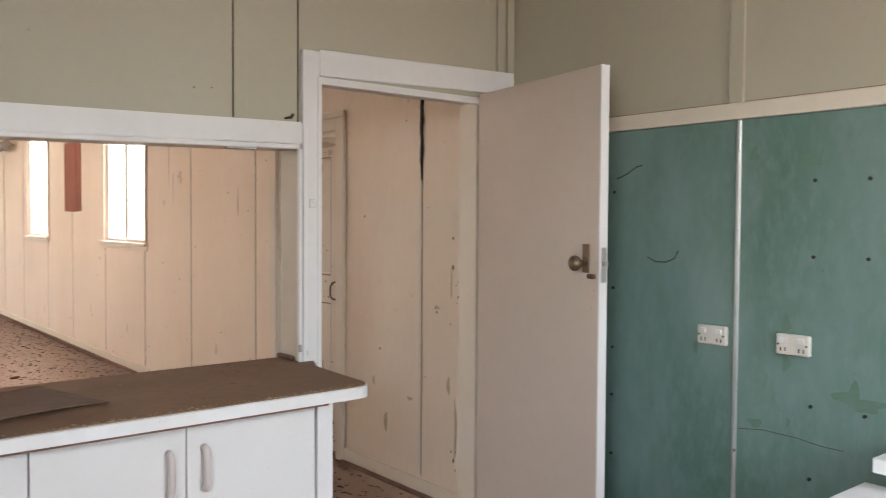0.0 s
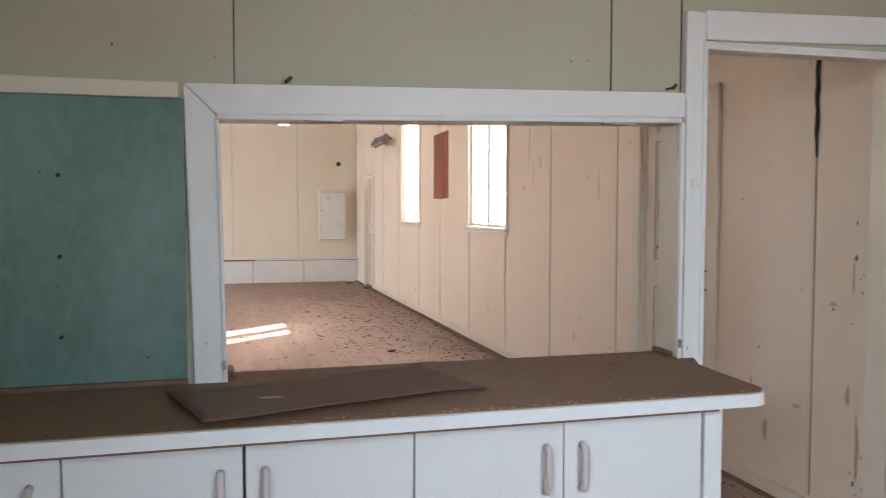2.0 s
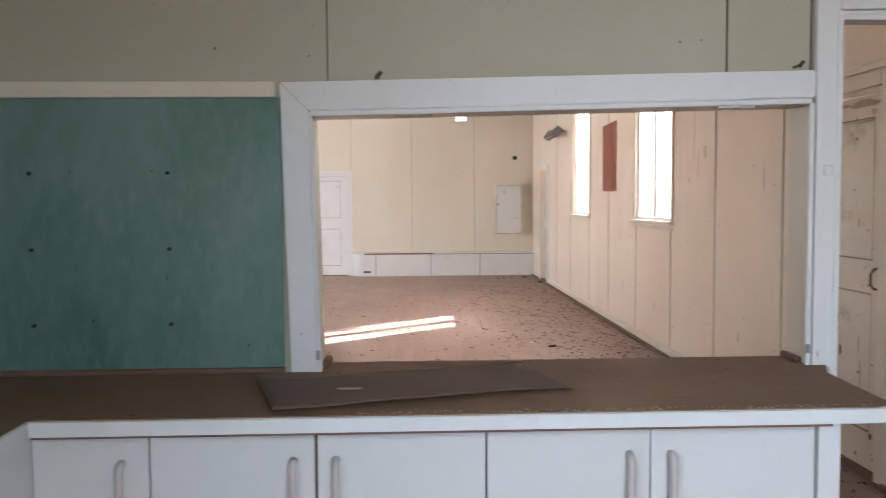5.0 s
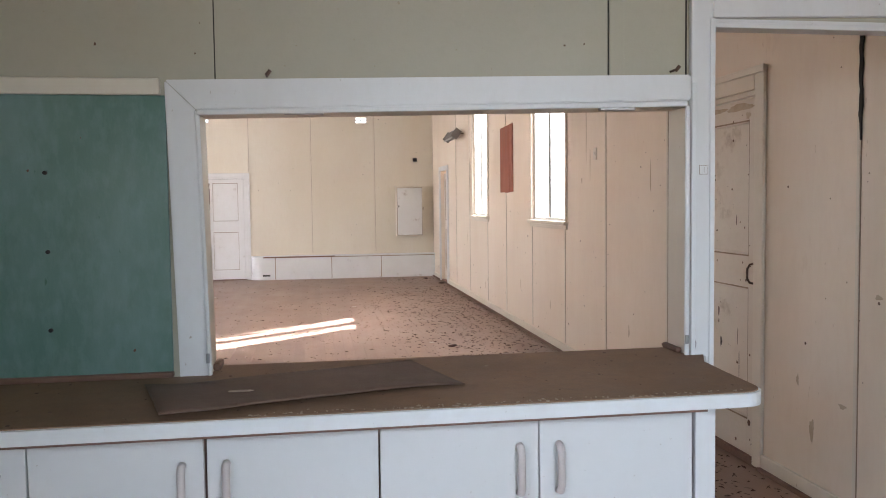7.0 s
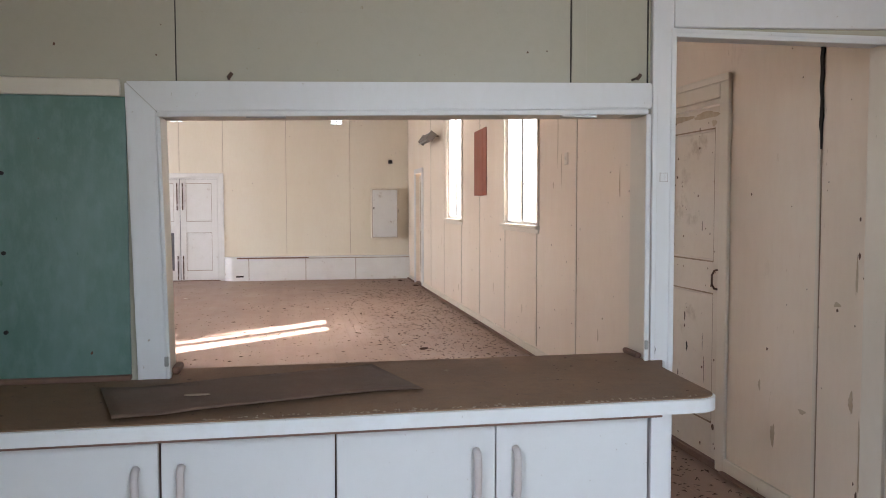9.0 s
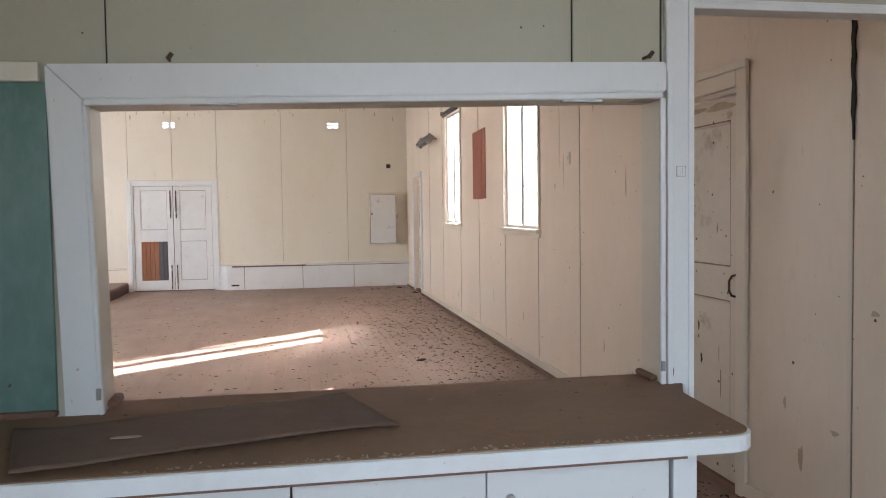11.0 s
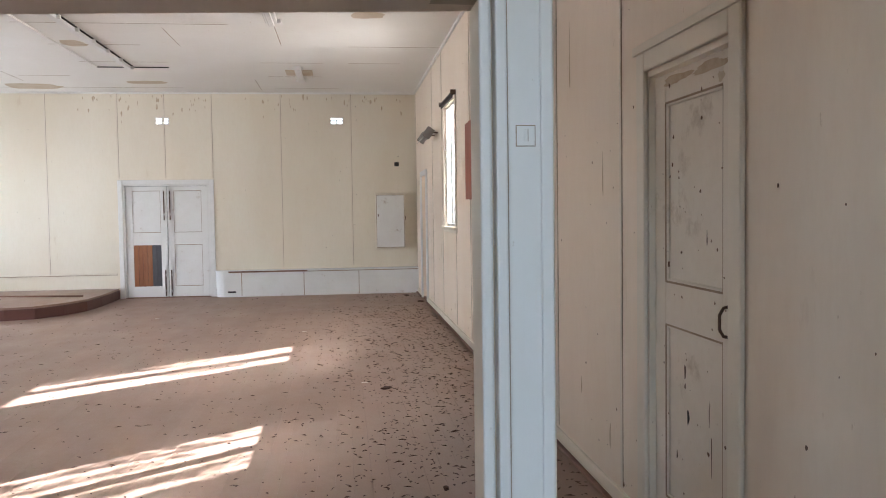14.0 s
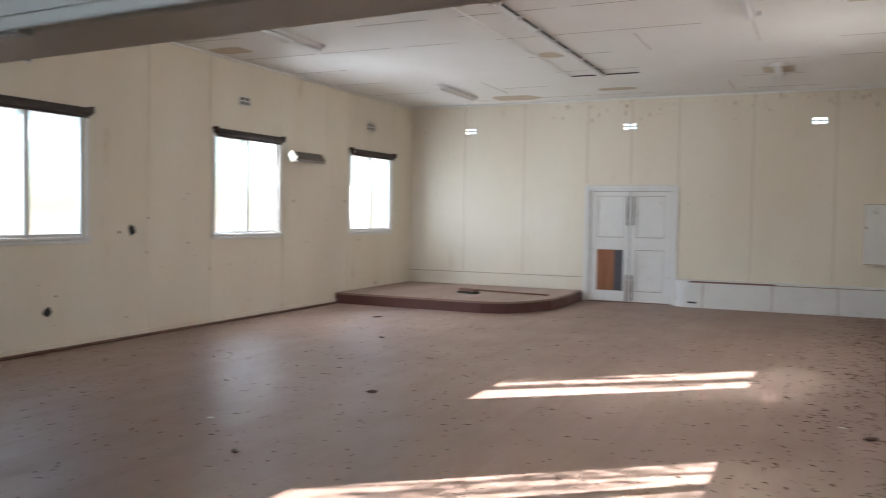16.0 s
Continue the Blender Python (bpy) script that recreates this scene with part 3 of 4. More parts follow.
part("stop_bead", box((0.03, -0.016, 1.732), (1.60, -0.005, 1.75), 0.004, Matrix.Rotation(radians(-1.3), 4, "Y")), M_TRIM, hf)
part("stop_bead", box((1.594, -0.014, 0.92), (1.611, -0.004, 1.752), 0.004), M_TRIM, hf)
part("stop_bead", box((0.034, -0.012, 0.92), (0.047, -0.003, 1.725), 0.004, Matrix.Rotation(radians(-1.2), 4, "Y")), M_TRIM, hf)
part("door_lining", box((1.69, 0.02, 0), (1.71, 0.14, 2.045), 0.003), M_TRIMC, hf)
part("door_lining", box((2.54, 0.02, 0), (2.56, 0.14, 2.045), 0.003), M_TRIMC, hf)
part("door_lining", box((1.71, 0.02, 2.025), (2.54, 0.14, 2.048), 0.003), M_TRIM, hf)
part("door_stop", box((1.70, 0.0, 2.012), (2.55, 0.02, 2.03), 0.003), M_TRIM, hf)
part("hall_architrave", box((-0.06, 0.1, 0.9), (0.024, 0.118, 1.83), 0.004), M_TRIMC, hf)
part("hall_architrave", box((1.626, 0.1, 0), (1.688, 0.118, 1.83), 0.004), M_TRIMC, hf)
for x, z in ((0.29, 1.724), (1.30, 1.742)):
    part("slot_plate", box((x, -0.012, z - 0.006), (x + 0.12, 0.012, z + 0.004), 0.002), M_METAL, hf, "worn metal strip")
for x in (0.045, 1.6):
    c = part("catch", box((x - 0.006, -0.02, 0.96), (x + 0.006, -0.012, 0.99), 0.002), M_METAL, hf, "small metal catch")
part("post_bead", box((1.6175, -0.011, 0.92), (1.634, -0.0045, 1.83), 0.003), M_TRIM, hf)
part("post_groove", box((1.6342, -0.0052, 0.92), (1.6358, -0.0035, 1.83)), M_GAP, hf)
part("post_edge", box((1.682, -0.010, 0.0), (1.70, -0.0045, 2.04), 0.003), M_TRIM, hf)
part("switch_plate", box((1.648, -0.0062, 1.527), (1.674, -0.0042, 1.555), 0.0006), M_TRIM, hf)
for lo, hi in (((1.6468, 1.5258), (1.648, 1.5562)), ((1.674, 1.5258), (1.6752, 1.5562)), ((1.648, 1.5258), (1.674, 1.527)), ((1.648, 1.555), (1.674, 1.5562))):
    part("paint_seam", box((lo[0], -0.0052, lo[1]), (hi[0], -0.0035, hi[1])), M_GAP, hf)
part("rocker", box((1.658, -0.0085, 1.533), (1.6635, -0.0062, 1.55), 0.001), M_TRIM, hf)
part("rocker_seam", box((1.6635, -0.0072, 1.533), (1.6645, -0.0058, 1.55)), M_GAP, hf)
part("post_crack", tube([(1.629, -0.0052, 0.985), (1.634, -0.0052, 0.972), (1.638, -0.0052, 0.958), (1.635, -0.0052, 0.94), (1.631, -0.0052, 0.925)], 0.0012, 5), M_RUSTY, hf, "dark split in the paint")
part("sill_block", box((1.582, 0.03, 0.921), (1.605, 0.15, 0.94), 0.008), M_WOOD, hf, "bare brown timber block")
part("sill_block", box((0.05, 0.05, 0.921), (0.075, 0.15, 0.945), 0.008), M_WOOD, hf)
for x, z in ((0.24, 1.838), (1.555, 1.868)):
    n = thing("hook", (x, -0.01, z), "small rusty hook above the hatch", "hook", "hooks")
    part("shank", rod((0, 0.03, 0), (0, -0.012, 0.0), 0.004), M_RUSTY, n)
    part("tip", rod((0, -0.01, -0.004), (0.012, -0.012, 0.012), 0.006), M_RUSTY, n)

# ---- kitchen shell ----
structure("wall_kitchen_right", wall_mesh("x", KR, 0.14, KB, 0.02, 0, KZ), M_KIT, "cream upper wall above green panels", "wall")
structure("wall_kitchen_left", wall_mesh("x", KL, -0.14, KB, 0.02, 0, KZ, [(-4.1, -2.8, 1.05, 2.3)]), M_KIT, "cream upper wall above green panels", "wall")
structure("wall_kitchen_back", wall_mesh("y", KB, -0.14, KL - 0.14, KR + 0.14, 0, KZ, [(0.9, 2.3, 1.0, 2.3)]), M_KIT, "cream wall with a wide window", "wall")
# out of view; its dark colour holds back fill light from above
structure("ceiling_kitchen", box((KL - 0.14, KB - 0.14, KZ), (KR + 0.14, 0.02, KZ + 0.05)), M_KCEIL, "unseen kitchen ceiling, darkened to cut bounced light", "ceiling")
part("joint_gap", box((0.083, 0.0165, 1.826), (0.0862, 0.0198, KZ)), M_BLACK, PW)
part("joint_gap", box((1.3365, 0.0165, 1.848), (1.3397, 0.0198, KZ)), M_BLACK, PW)
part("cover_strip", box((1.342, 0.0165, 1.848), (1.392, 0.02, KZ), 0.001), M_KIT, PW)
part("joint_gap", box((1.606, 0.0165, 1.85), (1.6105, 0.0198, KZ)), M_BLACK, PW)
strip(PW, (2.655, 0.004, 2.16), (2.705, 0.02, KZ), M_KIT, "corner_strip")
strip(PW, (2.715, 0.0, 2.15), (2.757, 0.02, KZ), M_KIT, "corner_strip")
# green splash panels and the rail above them
gp = structure("panel_green_back", box((-1.105, 0.005, 0.935), (-0.062, 0.02, 1.775), 0.002), M_GREEN, "blue-green painted wall panel with bolt heads", "wall panel")
for x in (-0.83, -0.41):
    for z in (1.075, 1.31, 1.545):
        part("bolt_head", rod((x, 0.006, z), (x, -0.003, z), 0.0062, 10), M_BLACK, gp)
structure("trim", box((-1.13, -0.006, 1.775), (-0.076, 0.02, 1.825), 0.004), M_TRIMC, "cream painted rail above the green panel", "rail")
structure("trim", box((-1.13, -0.012, 0.919), (-0.06, 0.018, 0.936), 0.005), M_WOOD, "bare brown timber bead behind the worktop", "bead")
structure("trim", rod((-1.112, -0.004, 0.93), (-1.112, -0.004, 1.775), 0.009, 10), M_ALU, "shiny aluminium corner strip", "corner strip")
gl = structure("panel_green_left", box((KL, -2.6, 0.935), (KL + 0.012, -0.01, 1.775), 0.002), M_GREEN, "green painted wall panel", "wall panel")
structure("trim", box((KL, -2.6, 1.775), (KL + 0.026, -0.01, 1.825), 0.004), M_TRIMC, "cream painted rail above the green panel", "rail")
strip(PW, (-1.128, 0.0, 1.83), (-1.10, 0.02, KZ), M_KIT, "corner_strip")
for a, b in ((-1.183, -0.03), (-4.2, -1.197)):
    gr = structure("panel_green_right", box((KR - 0.012, a, 0.1), (KR, b, 1.85), 0.002), M_GREEN, "mottled green painted panel, smeared and stained", "wall panel")
    for y in ((-0.62,) if a > -2 else (-1.475, -1.655)):
        for z in (0.6, 0.85, 1.36, 1.62) if a < -2 else (0.5, 0.75, 0.95, 1.2, 1.6):
            part("bolt_head", rod((KR - 0.012, y, z), (KR - 0.019, y, z), 0.0062, 10), M_BLACK, gr)
structure("trim", box((KR - 0.02, -1.199, 0.1), (KR, -1.181, 1.85), 0.005), M_ALU, "aluminium joint strip", "joint strip")
structure("trim", box((KR - 0.03, -4.2, 1.85), (KR, 0.0, 1.91), 0.004), M_TRIMC, "cream painted rail above the green panel", "rail")
structure("trim", box((KR - 0.0045, -4.2, 1.9105), (KR - 0.0005, 0.0, 1.917)), M_GAP, "dirty open joint above the rail", "joint")
WKR = structure("trim", box((KR - 0.012, -1.20, 1.91), (KR, -1.14, KZ), 0.004), M_KIT, "cream painted cover board", "cover board")


def power_point(y):
    s = thing("power_point", (KR - 0.012, y, 1.055), "aged cream double power point on the green panel", "socket", "power points")
    part("plate", box((-0.022, -0.06, -0.036), (0, 0.06, 0.036), 0.006), M_PLASTIC, s)
    for k in (-0.033, 0.033):
        part("switch", box((-0.03, k - 0.012, 0.006), (-0.022, k + 0.012, 0.026), 0.003), M_TRIM, s)
        for a in (-0.008, 0.008):
            part("pin_slot", box((-0.0235, k + a - 0.002, -0.024), (-0.0215, k + a + 0.002, -0.010)), M_BLACK, s)
    for k in (-0.051, 0.051):
        part("screw", rod((-0.022, k, 0), (-0.024, k, 0), 0.004, 8), M_RUSTY, s)


power_point(-1.10)
power_point(-1.415)

# ---- worktop and cupboards ----
r = 0.07
arc = [(1.588 - r + r * math.sin(radians(a)), -0.538 + r - r * math.cos(radians(a))) for a in range(0, 91, 15)]
outline = [(KL, -4.1), (-0.61, -4.1), (-0.61, -0.541)] + arc + [(1.598, -0.28), (1.61, -0.12), (1.664, -0.006), (1.606, -0.006), (1.606, 0.15), (0.044, 0.15), (0.044, -0.002), (KL, -0.002)]
wt = thing("worktop", (0, 0, 0), "dusty brown L-shaped worktop with white edging", "worktop")
part("surface", prism(outline, 0.885, 0.92), M_TOP, wt)
band = [(-0.61, -4.1), (-0.61, -0.541)] + arc + [(1.598, -0.28), (1.61, -0.12), (1.664, -0.006)]
bm = bmesh.new()
rows_ = []
for i, (x, y) in enumerate(band):
    p, q = Vector(band[max(i - 1, 0)]), Vector(band[min(i + 1, len(band) - 1)])
    d = (q - p).normalized()
    nrm = Vector((d.y, -d.x)) * 0.008
    if i == 1:
        nrm = Vector((0.008, -0.008))
    rows_.append([bm.verts.new((x + nrm.x * k, y + nrm.y * k, z)) for k, z in ((0.1, 0.917), (1, 0.915), (1, 0.879), (0.1, 0.879))])
for a, b in zip(rows_, rows_[1:]):
    for k in range(4):
        bm.faces.new((a[k], a[(k + 1) % 4], b[(k + 1) % 4], b[k]))
part("edging", bm, M_EDGE, wt, "white chipped edging strip")
# dark strip added as the shadow line between edging and door tops
part("underside", box((-0.6, -0.543, 0.872), (1.41, -0.47, 0.8848)), M_WOOD, wt, "dark brown strip painted in as the shadow line under the edging")


def cupboard(x0, x1, doors, label):
    """A base unit with its front at y = -0.46; doors: (from, to, handle places)."""
    c = thing("base_cupboard", ((x0 + x1) / 2, -0.2, 0), label, "cupboard", "base cupboards")
    # brown instead of white, so the slits round the doors look shaded
    piece("body", box((x0 + 0.001, -0.44, 0.1), (x1 - 0.001, -0.01, 0.874)), M_WOOD, c, "carcass coloured brown to put shade in the door gaps")
    piece("plinth", box((x0 + 0.001, -0.40, 0.0), (x1 - 0.001, -0.05, 0.099)), M_WOOD, c)
    for a, b, hs in doors:
        d = piece("door", box((a + 0.0028, -0.46, 0.11), (b - 0.0028, -0.4405, 0.868 + 0.003 * math.sin(a * 7)), 0.002, Matrix.Rotation(radians(0.35 * math.sin(a * 11 + 1)), 4, "Y")), M_CAB, c)
        for h in hs:
            k = part("handle", tube([(h, -0.46, 0.784), (h, -0.478, 0.78), (h, -0.486, 0.766), (h, -0.486, 0.674), (h, -0.478, 0.66), (h, -0.46, 0.656)], 0.0105, 12), M_HANDLE, None, "beige plastic bow handle", True)
            k.parent = d
            k.matrix_parent_inverse = Matrix.Translation(c.location).inverted()
            d.matrix_parent_inverse = Matrix.Translation(c.location).inverted()
            k.matrix_parent_inverse = Matrix.Identity(4)


cupboard(-0.64, 0.087, [(-0.64, -0.34, [-0.41]), (-0.34, 0.087, [0.03])], "white laminate base cupboard with two doors")
cupboard(0.087, 0.53, [(0.087, 0.53, [0.14])], "white laminate base cupboard with one door")
cupboard(0.53, 1.41, [(0.53, 0.965, [0.91]), (0.965, 1.41, [1.02])], "white laminate base cupboard with paired handles")
ep = thing("end_panel", (1.45, -0.2, 0), "white painted end panel of the cupboards", "panel")
piece("board", box((1.415, -0.462, 0), (1.475, -0.006, 0.8849), 0.003), M_TRIM, ep)
lc = thing("base_cupboard", (-0.9, -2.0, 0), "white laminate base cupboard along the side wall", "cupboard", "base cupboards")
piece("body", box((KL + 0.001, -4.1, 0.1), (-0.662, -0.442, 0.8849)), M_CAB, lc)
piece("plinth", box((KL + 0.001, -4.1, 0), (-0.70, -0.47, 0.099)), M_WOOD, lc)
for a in (-0.79, -1.25, -1.71, -2.17, -2.63, -3.09):
    piece("door", box((-0.6615, a - 0.457, 0.11), (-0.642, a - 0.003, 0.858), 0.002), M_CAB, lc)
piece("filler", box((-0.6615, -0.787, 0.11), (-0.6405, -0.4415, 0.868), 0.002), M_CAB, lc)

# cupboard and worktop by the right kitchen wall
rb = thing("side_bench", (2.43, -2.6, 0), "white bench with a pale edge against the green wall", "bench")
piece("body", box((2.16, -3.4, 0), (2.74, -2.0, 0.861)), M_CAB, rb)
piece("top", box((2.1, -3.42, 0.862), (2.745, -1.955, 0.9), 0.004), M_EDGE, rb)
lb = thing("low_cupboard", (1.9, -2.3, 0), "low white cupboard beside the bench", "cupboard")
piece("body", box((1.86, -2.6, 0), (2.15, -1.92, 0.80), 0.003), M_CAB, lb)
piece("top", box((1.85, -2.61, 0.801), (2.155, -1.915, 0.82), 0.004), M_EDGE, lb)

# loose vinyl sheet, curled along its front edge
bm = bmesh.new()
grid = []
NU, NV = 28, 10
for i in range(NU + 1):
    u = i / NU
    line = []
    for k in range(NV + 1):
        v = k / NV
        fx, fy = -0.01 + 0.80 * u, -0.53 + 0.23 * u
        bx, by = -0.115 + 0.795 * u, -0.16 + 0.25 * u
        x, y = fx + (bx - fx) * v, fy + (by - fy) * v
        lift = 0.003 + 0.014 * (1 - v) ** 2 * math.sin(math.pi * min(1, u * 1.0)) ** 0.8 + 0.012 * max(0, 0.15 - u) / 0.15
        lift += 0.002 * math.sin(9 * u + 4 * v)
        line.append(bm.verts.new((x, y, 0.921 + max(lift, 0.003))))
    grid.append(line)
for i in range(NU):
    for k in range(NV):
        bm.faces.new((grid[i][k], grid[i + 1][k], grid[i + 1][k + 1], grid[i][k + 1]))
ext = bmesh.ops.extrude_face_region(bm, geom=list(bm.faces))
bmesh.ops.translate(bm, vec=(0, 0, -0.0028), verts=[v for v in ext["geom"] if isinstance(v, bmesh.types.BMVert)])
tagged(part("vinyl_sheet", bm, M_MAT, smooth=True), "loose brown vinyl sheet with a curled edge on the worktop", "vinyl sheet")

# ---- hall fittings ----
stage = thing("stage_platform", (0, 0, 0), "low corner platform with a dark red-brown fascia", "platform")
edge_pts = [(-2.95, 10.98), (-2.68, 11.36), (-2.5, 11.85), (-2.46, 12.5), (-2.48, YF - 0.022)]
part("deck", prism([(XL + 0.001, YF - 0.002), (XL + 0.001, 10.9), (-3.3, 10.86)] + edge_pts, 0.15, 0.18), M_FLOOR, stage)
part("fascia", prism([(XL + 0.001, YF - 0.02), (XL + 0.001, 10.89), (-3.3, 10.85)] + [(x + 0.012, y - 0.012) for x, y in edge_pts[:-1]] + [(-2.468, YF - 0.022)], 0.0, 0.1495), M_STAGE, stage)
dado = thing("boxed_ledge", (0, 0, 0), "white boxed-in ledge with a rounded end", "ledge", kind="structure")
rr = 0.2
arc2 = [(-0.84 + rr - rr * math.cos(radians(a)), YF - rr * math.sin(radians(a))) for a in range(0, 91, 15)]
part("front", prism(arc2 + [(XR - 0.001, YF - rr), (XR - 0.001, YF - 0.001)], 0, 0.43), M_WDOOR, dado)
part("cap", prism([(x - 0.01, y - 0.012) for x, y in arc2] + [(XR - 0.001, YF - rr - 0.012), (XR - 0.001, YF - 0.001)], 0.431, 0.455), M_WDOOR, dado)
part("cap_edge", box((-0.6, YF - rr - 0.018, 0.425), (0.75, YF - rr - 0.0125, 0.447)), M_WOOD, dado, "bare timber where paint is gone")
for x in (-0.38, 0.69, 1.65):
    part("joint", box((x - 0.006, YF - rr - 0.002, 0.01), (x + 0.006, YF - rr, 0.43)), M_GAP, dado)
part("cap_gap", box((-0.6, YF - rr - 0.003, 0.418), (XR - 0.01, YF - rr, 0.4305)), M_GAP, dado)
part("slot", box((-0.62, YF - rr - 0.003, 0.07), (-0.48, YF - rr, 0.10)), M_BLACK, dado)
mb = thing("meter_box", (2.2, YF, 0.8), "white painted wall cupboard with a closed door", "wall cupboard")
piece("body", box((1.965, YF - 0.18, 0.80), (2.485, YF - 0.001, 1.76), 0.005), M_TRIMC, mb)
md = piece("door", box((1.985, YF - 0.2, 0.82), (2.465, YF - 0.1805, 1.735), 0.004), M_WDOOR, mb)
piece("crevice", box((1.977, YF - 0.1815, 0.812), (2.473, YF - 0.1801, 1.743)), M_GAP, mb)
piece("top", box((1.95, YF - 0.215, 1.761), (2.5, YF - 0.001, 1.78), 0.004), M_TRIMC, mb)
piece("catch", box((2.0, YF - 0.215, 1.36), (2.02, YF - 0.201, 1.4), 0.004), M_RUSTY, mb)
piece("catch", box((2.486, YF - 0.15, 1.3), (2.5, YF - 0.12, 1.36), 0.004), M_RUSTY, mb)
tagged(part("wall_plate", box((2.32, YF - 0.012, 2.255), (2.40, YF - 0.001, 2.33), 0.003), M_BLACK), "small black square plate on the wall", "wall plate")


def air_vent(x, y, z, along, bright):
    v = thing("air_vent", (x, y, z), "white slotted wall vent" + (" with daylight behind" if bright else ""), "vent", "air vents")
    a, b = ((1, 0), (0, 1))[along]
    w, h, d = 0.115, 0.062, 0.012

    def vb(u0, u1, d0, d1, z0, z1):
        return box((u0, d0, z0), (u1, d1, z1)) if along == 0 else box((d0, u0, z0), (d1, u1, z1))
    s = -1 if along == 0 else 1
    for u0, u1, z0, z1 in ((-w, -w + 0.014, -h, h), (w - 0.014, w, -h, h), (-0.008, 0.008, -h, h), (-w, w, h - 0.012, h), (-w, w, -h, -h + 0.012), (-w, w, -0.008, 0.008)):
        part("slat", vb(u0, u1, 0, s * d, z0, z1), M_TRIM, v)
    if not bright:
        part("backing", vb(-w, w, 0, s * 0.003, -h, h), M_HEAT, v)


for x in (-4.67, -1.68, 1.31):
    air_vent(x, YF - 0.001, 3.065, 0, True)
for y in (5.0, 8.5, 12.0):
    air_vent(XL + 0.001, y, 3.02, 1, False)


def wall_heater(xw, side, y0, y1, z):
    h = thing("wall_heater", (xw, (y0 + y1) / 2, z), "grey tilted radiant wall heater, dusty and rusting", "heater", "wall heaters")
    x = xw - side * 0.15
    t = Matrix.Rotation(side * radians(35), 4, "Y")
    piece("reflector", box((x - 0.05, y0, z - 0.07), (x + 0.05, y1, z + 0.07), 0.03, t), M_HEAT, h)
    piece("grille", box((x - side * 0.052 - 0.002, y0 + 0.03, z - 0.09), (x - side * 0.052 + 0.002, y1 - 0.03, z + 0.02), 0, t), M_METAL, h)
    for y in (y0, y1):
        piece("end_cap", box((x - 0.055, y - 0.006, z - 0.075), (x + 0.055, y + 0.006, z + 0.075), 0.01, t), M_TRIMC if side < 0 else M_HEAT, h)
    for y in (y0 + 0.2, y1 - 0.2):
        piece("bracket", box((min(x, xw), y - 0.012, z + 0.01), (max(x, xw), y + 0.012, z + 0.03)), M_RUSTY, h)


wall_heater(XR, 1, 3.95, 4.75, 2.47)
wall_heater(XR, 1, 9.95, 10.75, 2.5)
wall_heater(XL, -1, 9.42, 10.22, 2.33)
rbd = thing("bare_board_patch", (XR, 7.25, 1.56), "bare red-brown timber patch where a board was removed", "timber patch")
for k, (a, b, z0, z1) in enumerate(((6.92, 7.09, 1.56, 2.37), (7.094, 7.33, 1.555, 2.365), (7.334, 7.58, 1.56, 2.36))):
    piece("board", box((XR - 0.008 - 0.002 * (k % 2), a, z0), (XR - 0.0005, b, z1), 0.002), M_RED, rbd)
sw = thing("light_switch", (XR, 4.04, 1.83), "aged cream wall switch", "switch")
piece("plate", box((XR - 0.01, 4.0, 1.785), (XR, 4.08, 1.885), 0.004), M_TRIMC, sw)
piece("toggle", box((XR - 0.016, 4.03, 1.825), (XR - 0.01, 4.05, 1.85), 0.002), M_PLASTIC, sw)
bm = bmesh.new()
gk = random.Random(4)
left, right = [], []
for k in range(26):
    z = 1.69 + k * 0.036
    w = 0.004 + 0.008 * min(1, k / 4) * gk.uniform(0.5, 1.2)
    c = 0.66 - 0.012 + gk.uniform(-0.004, 0.004)
    left.append(bm.verts.new((XR - 0.0085, c - w, z)))
    right.append(bm.verts.new((XR - 0.0085, c + w, z)))
for k in range(25):
    bm.faces.new((left[k], right[k], right[k + 1], left[k + 1]))
ex = bmesh.ops.extrude_face_region(bm, geom=list(bm.faces))
bmesh.ops.translate(bm, vec=(0.006, 0, 0), verts=[v for v in ex["geom"] if isinstance(v, bmesh.types.BMVert)])
structure("wall_crack", bm, M_BLACK, "dark ragged split in the wall sheet", "crack")

# ceiling lights and joints
for x, y0, y1, tubes in ((-1.58, 6.7, 11.1, True), (-4.3, 6.6, 7.9, False), (-4.22, 11.2, 12.6, False), (0.66, 6.8, 8.1, False)):
    f = thing("ceiling_batten_light", (x, (y0 + y1) / 2, ZC), "white fluorescent batten light without tubes" if not tubes else "long white lighting trough with open brackets", "ceiling light", "ceiling lights")
    bw = 0.035 if tubes else 0.065
    piece("batten", box((x - bw, y0, ZC - 0.05), (x + bw, y1, ZC - 0.0005), 0.006), M_TRIM, f)
    if not tubes:
        piece("spine", box((x - 0.03, y0 + 0.01, ZC - 0.085), (x + 0.03, y1 - 0.01, ZC - 0.0505), 0.008), M_TRIM, f)
    for k in range(8 if tubes else 2):
        y = y0 + 0.06 + k * (y1 - y0 - 0.12) / (7 if tubes else 1)
        piece("lamp_holder", box((x + bw + 0.001, y - 0.02, ZC - 0.055), (x + bw + 0.04, y + 0.02, ZC - 0.01), 0.003), M_TRIM, f)
    if tubes:
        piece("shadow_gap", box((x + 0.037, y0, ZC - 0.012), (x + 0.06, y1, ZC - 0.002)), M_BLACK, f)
pl = thing("ceiling_lamp_base", (0.78, 11.5, ZC), "broken white ceiling lamp base", "ceiling light")
piece("plate", box((0.58, 11.3, ZC - 0.012), (0.98, 11.75, ZC - 0.0005), 0.004), M_PATCHB, pl, "bare board round the base")
piece("batten", box((0.735, 10.9, ZC - 0.075), (0.825, 12.1, ZC - 0.0125), 0.008), M_TRIM, pl)
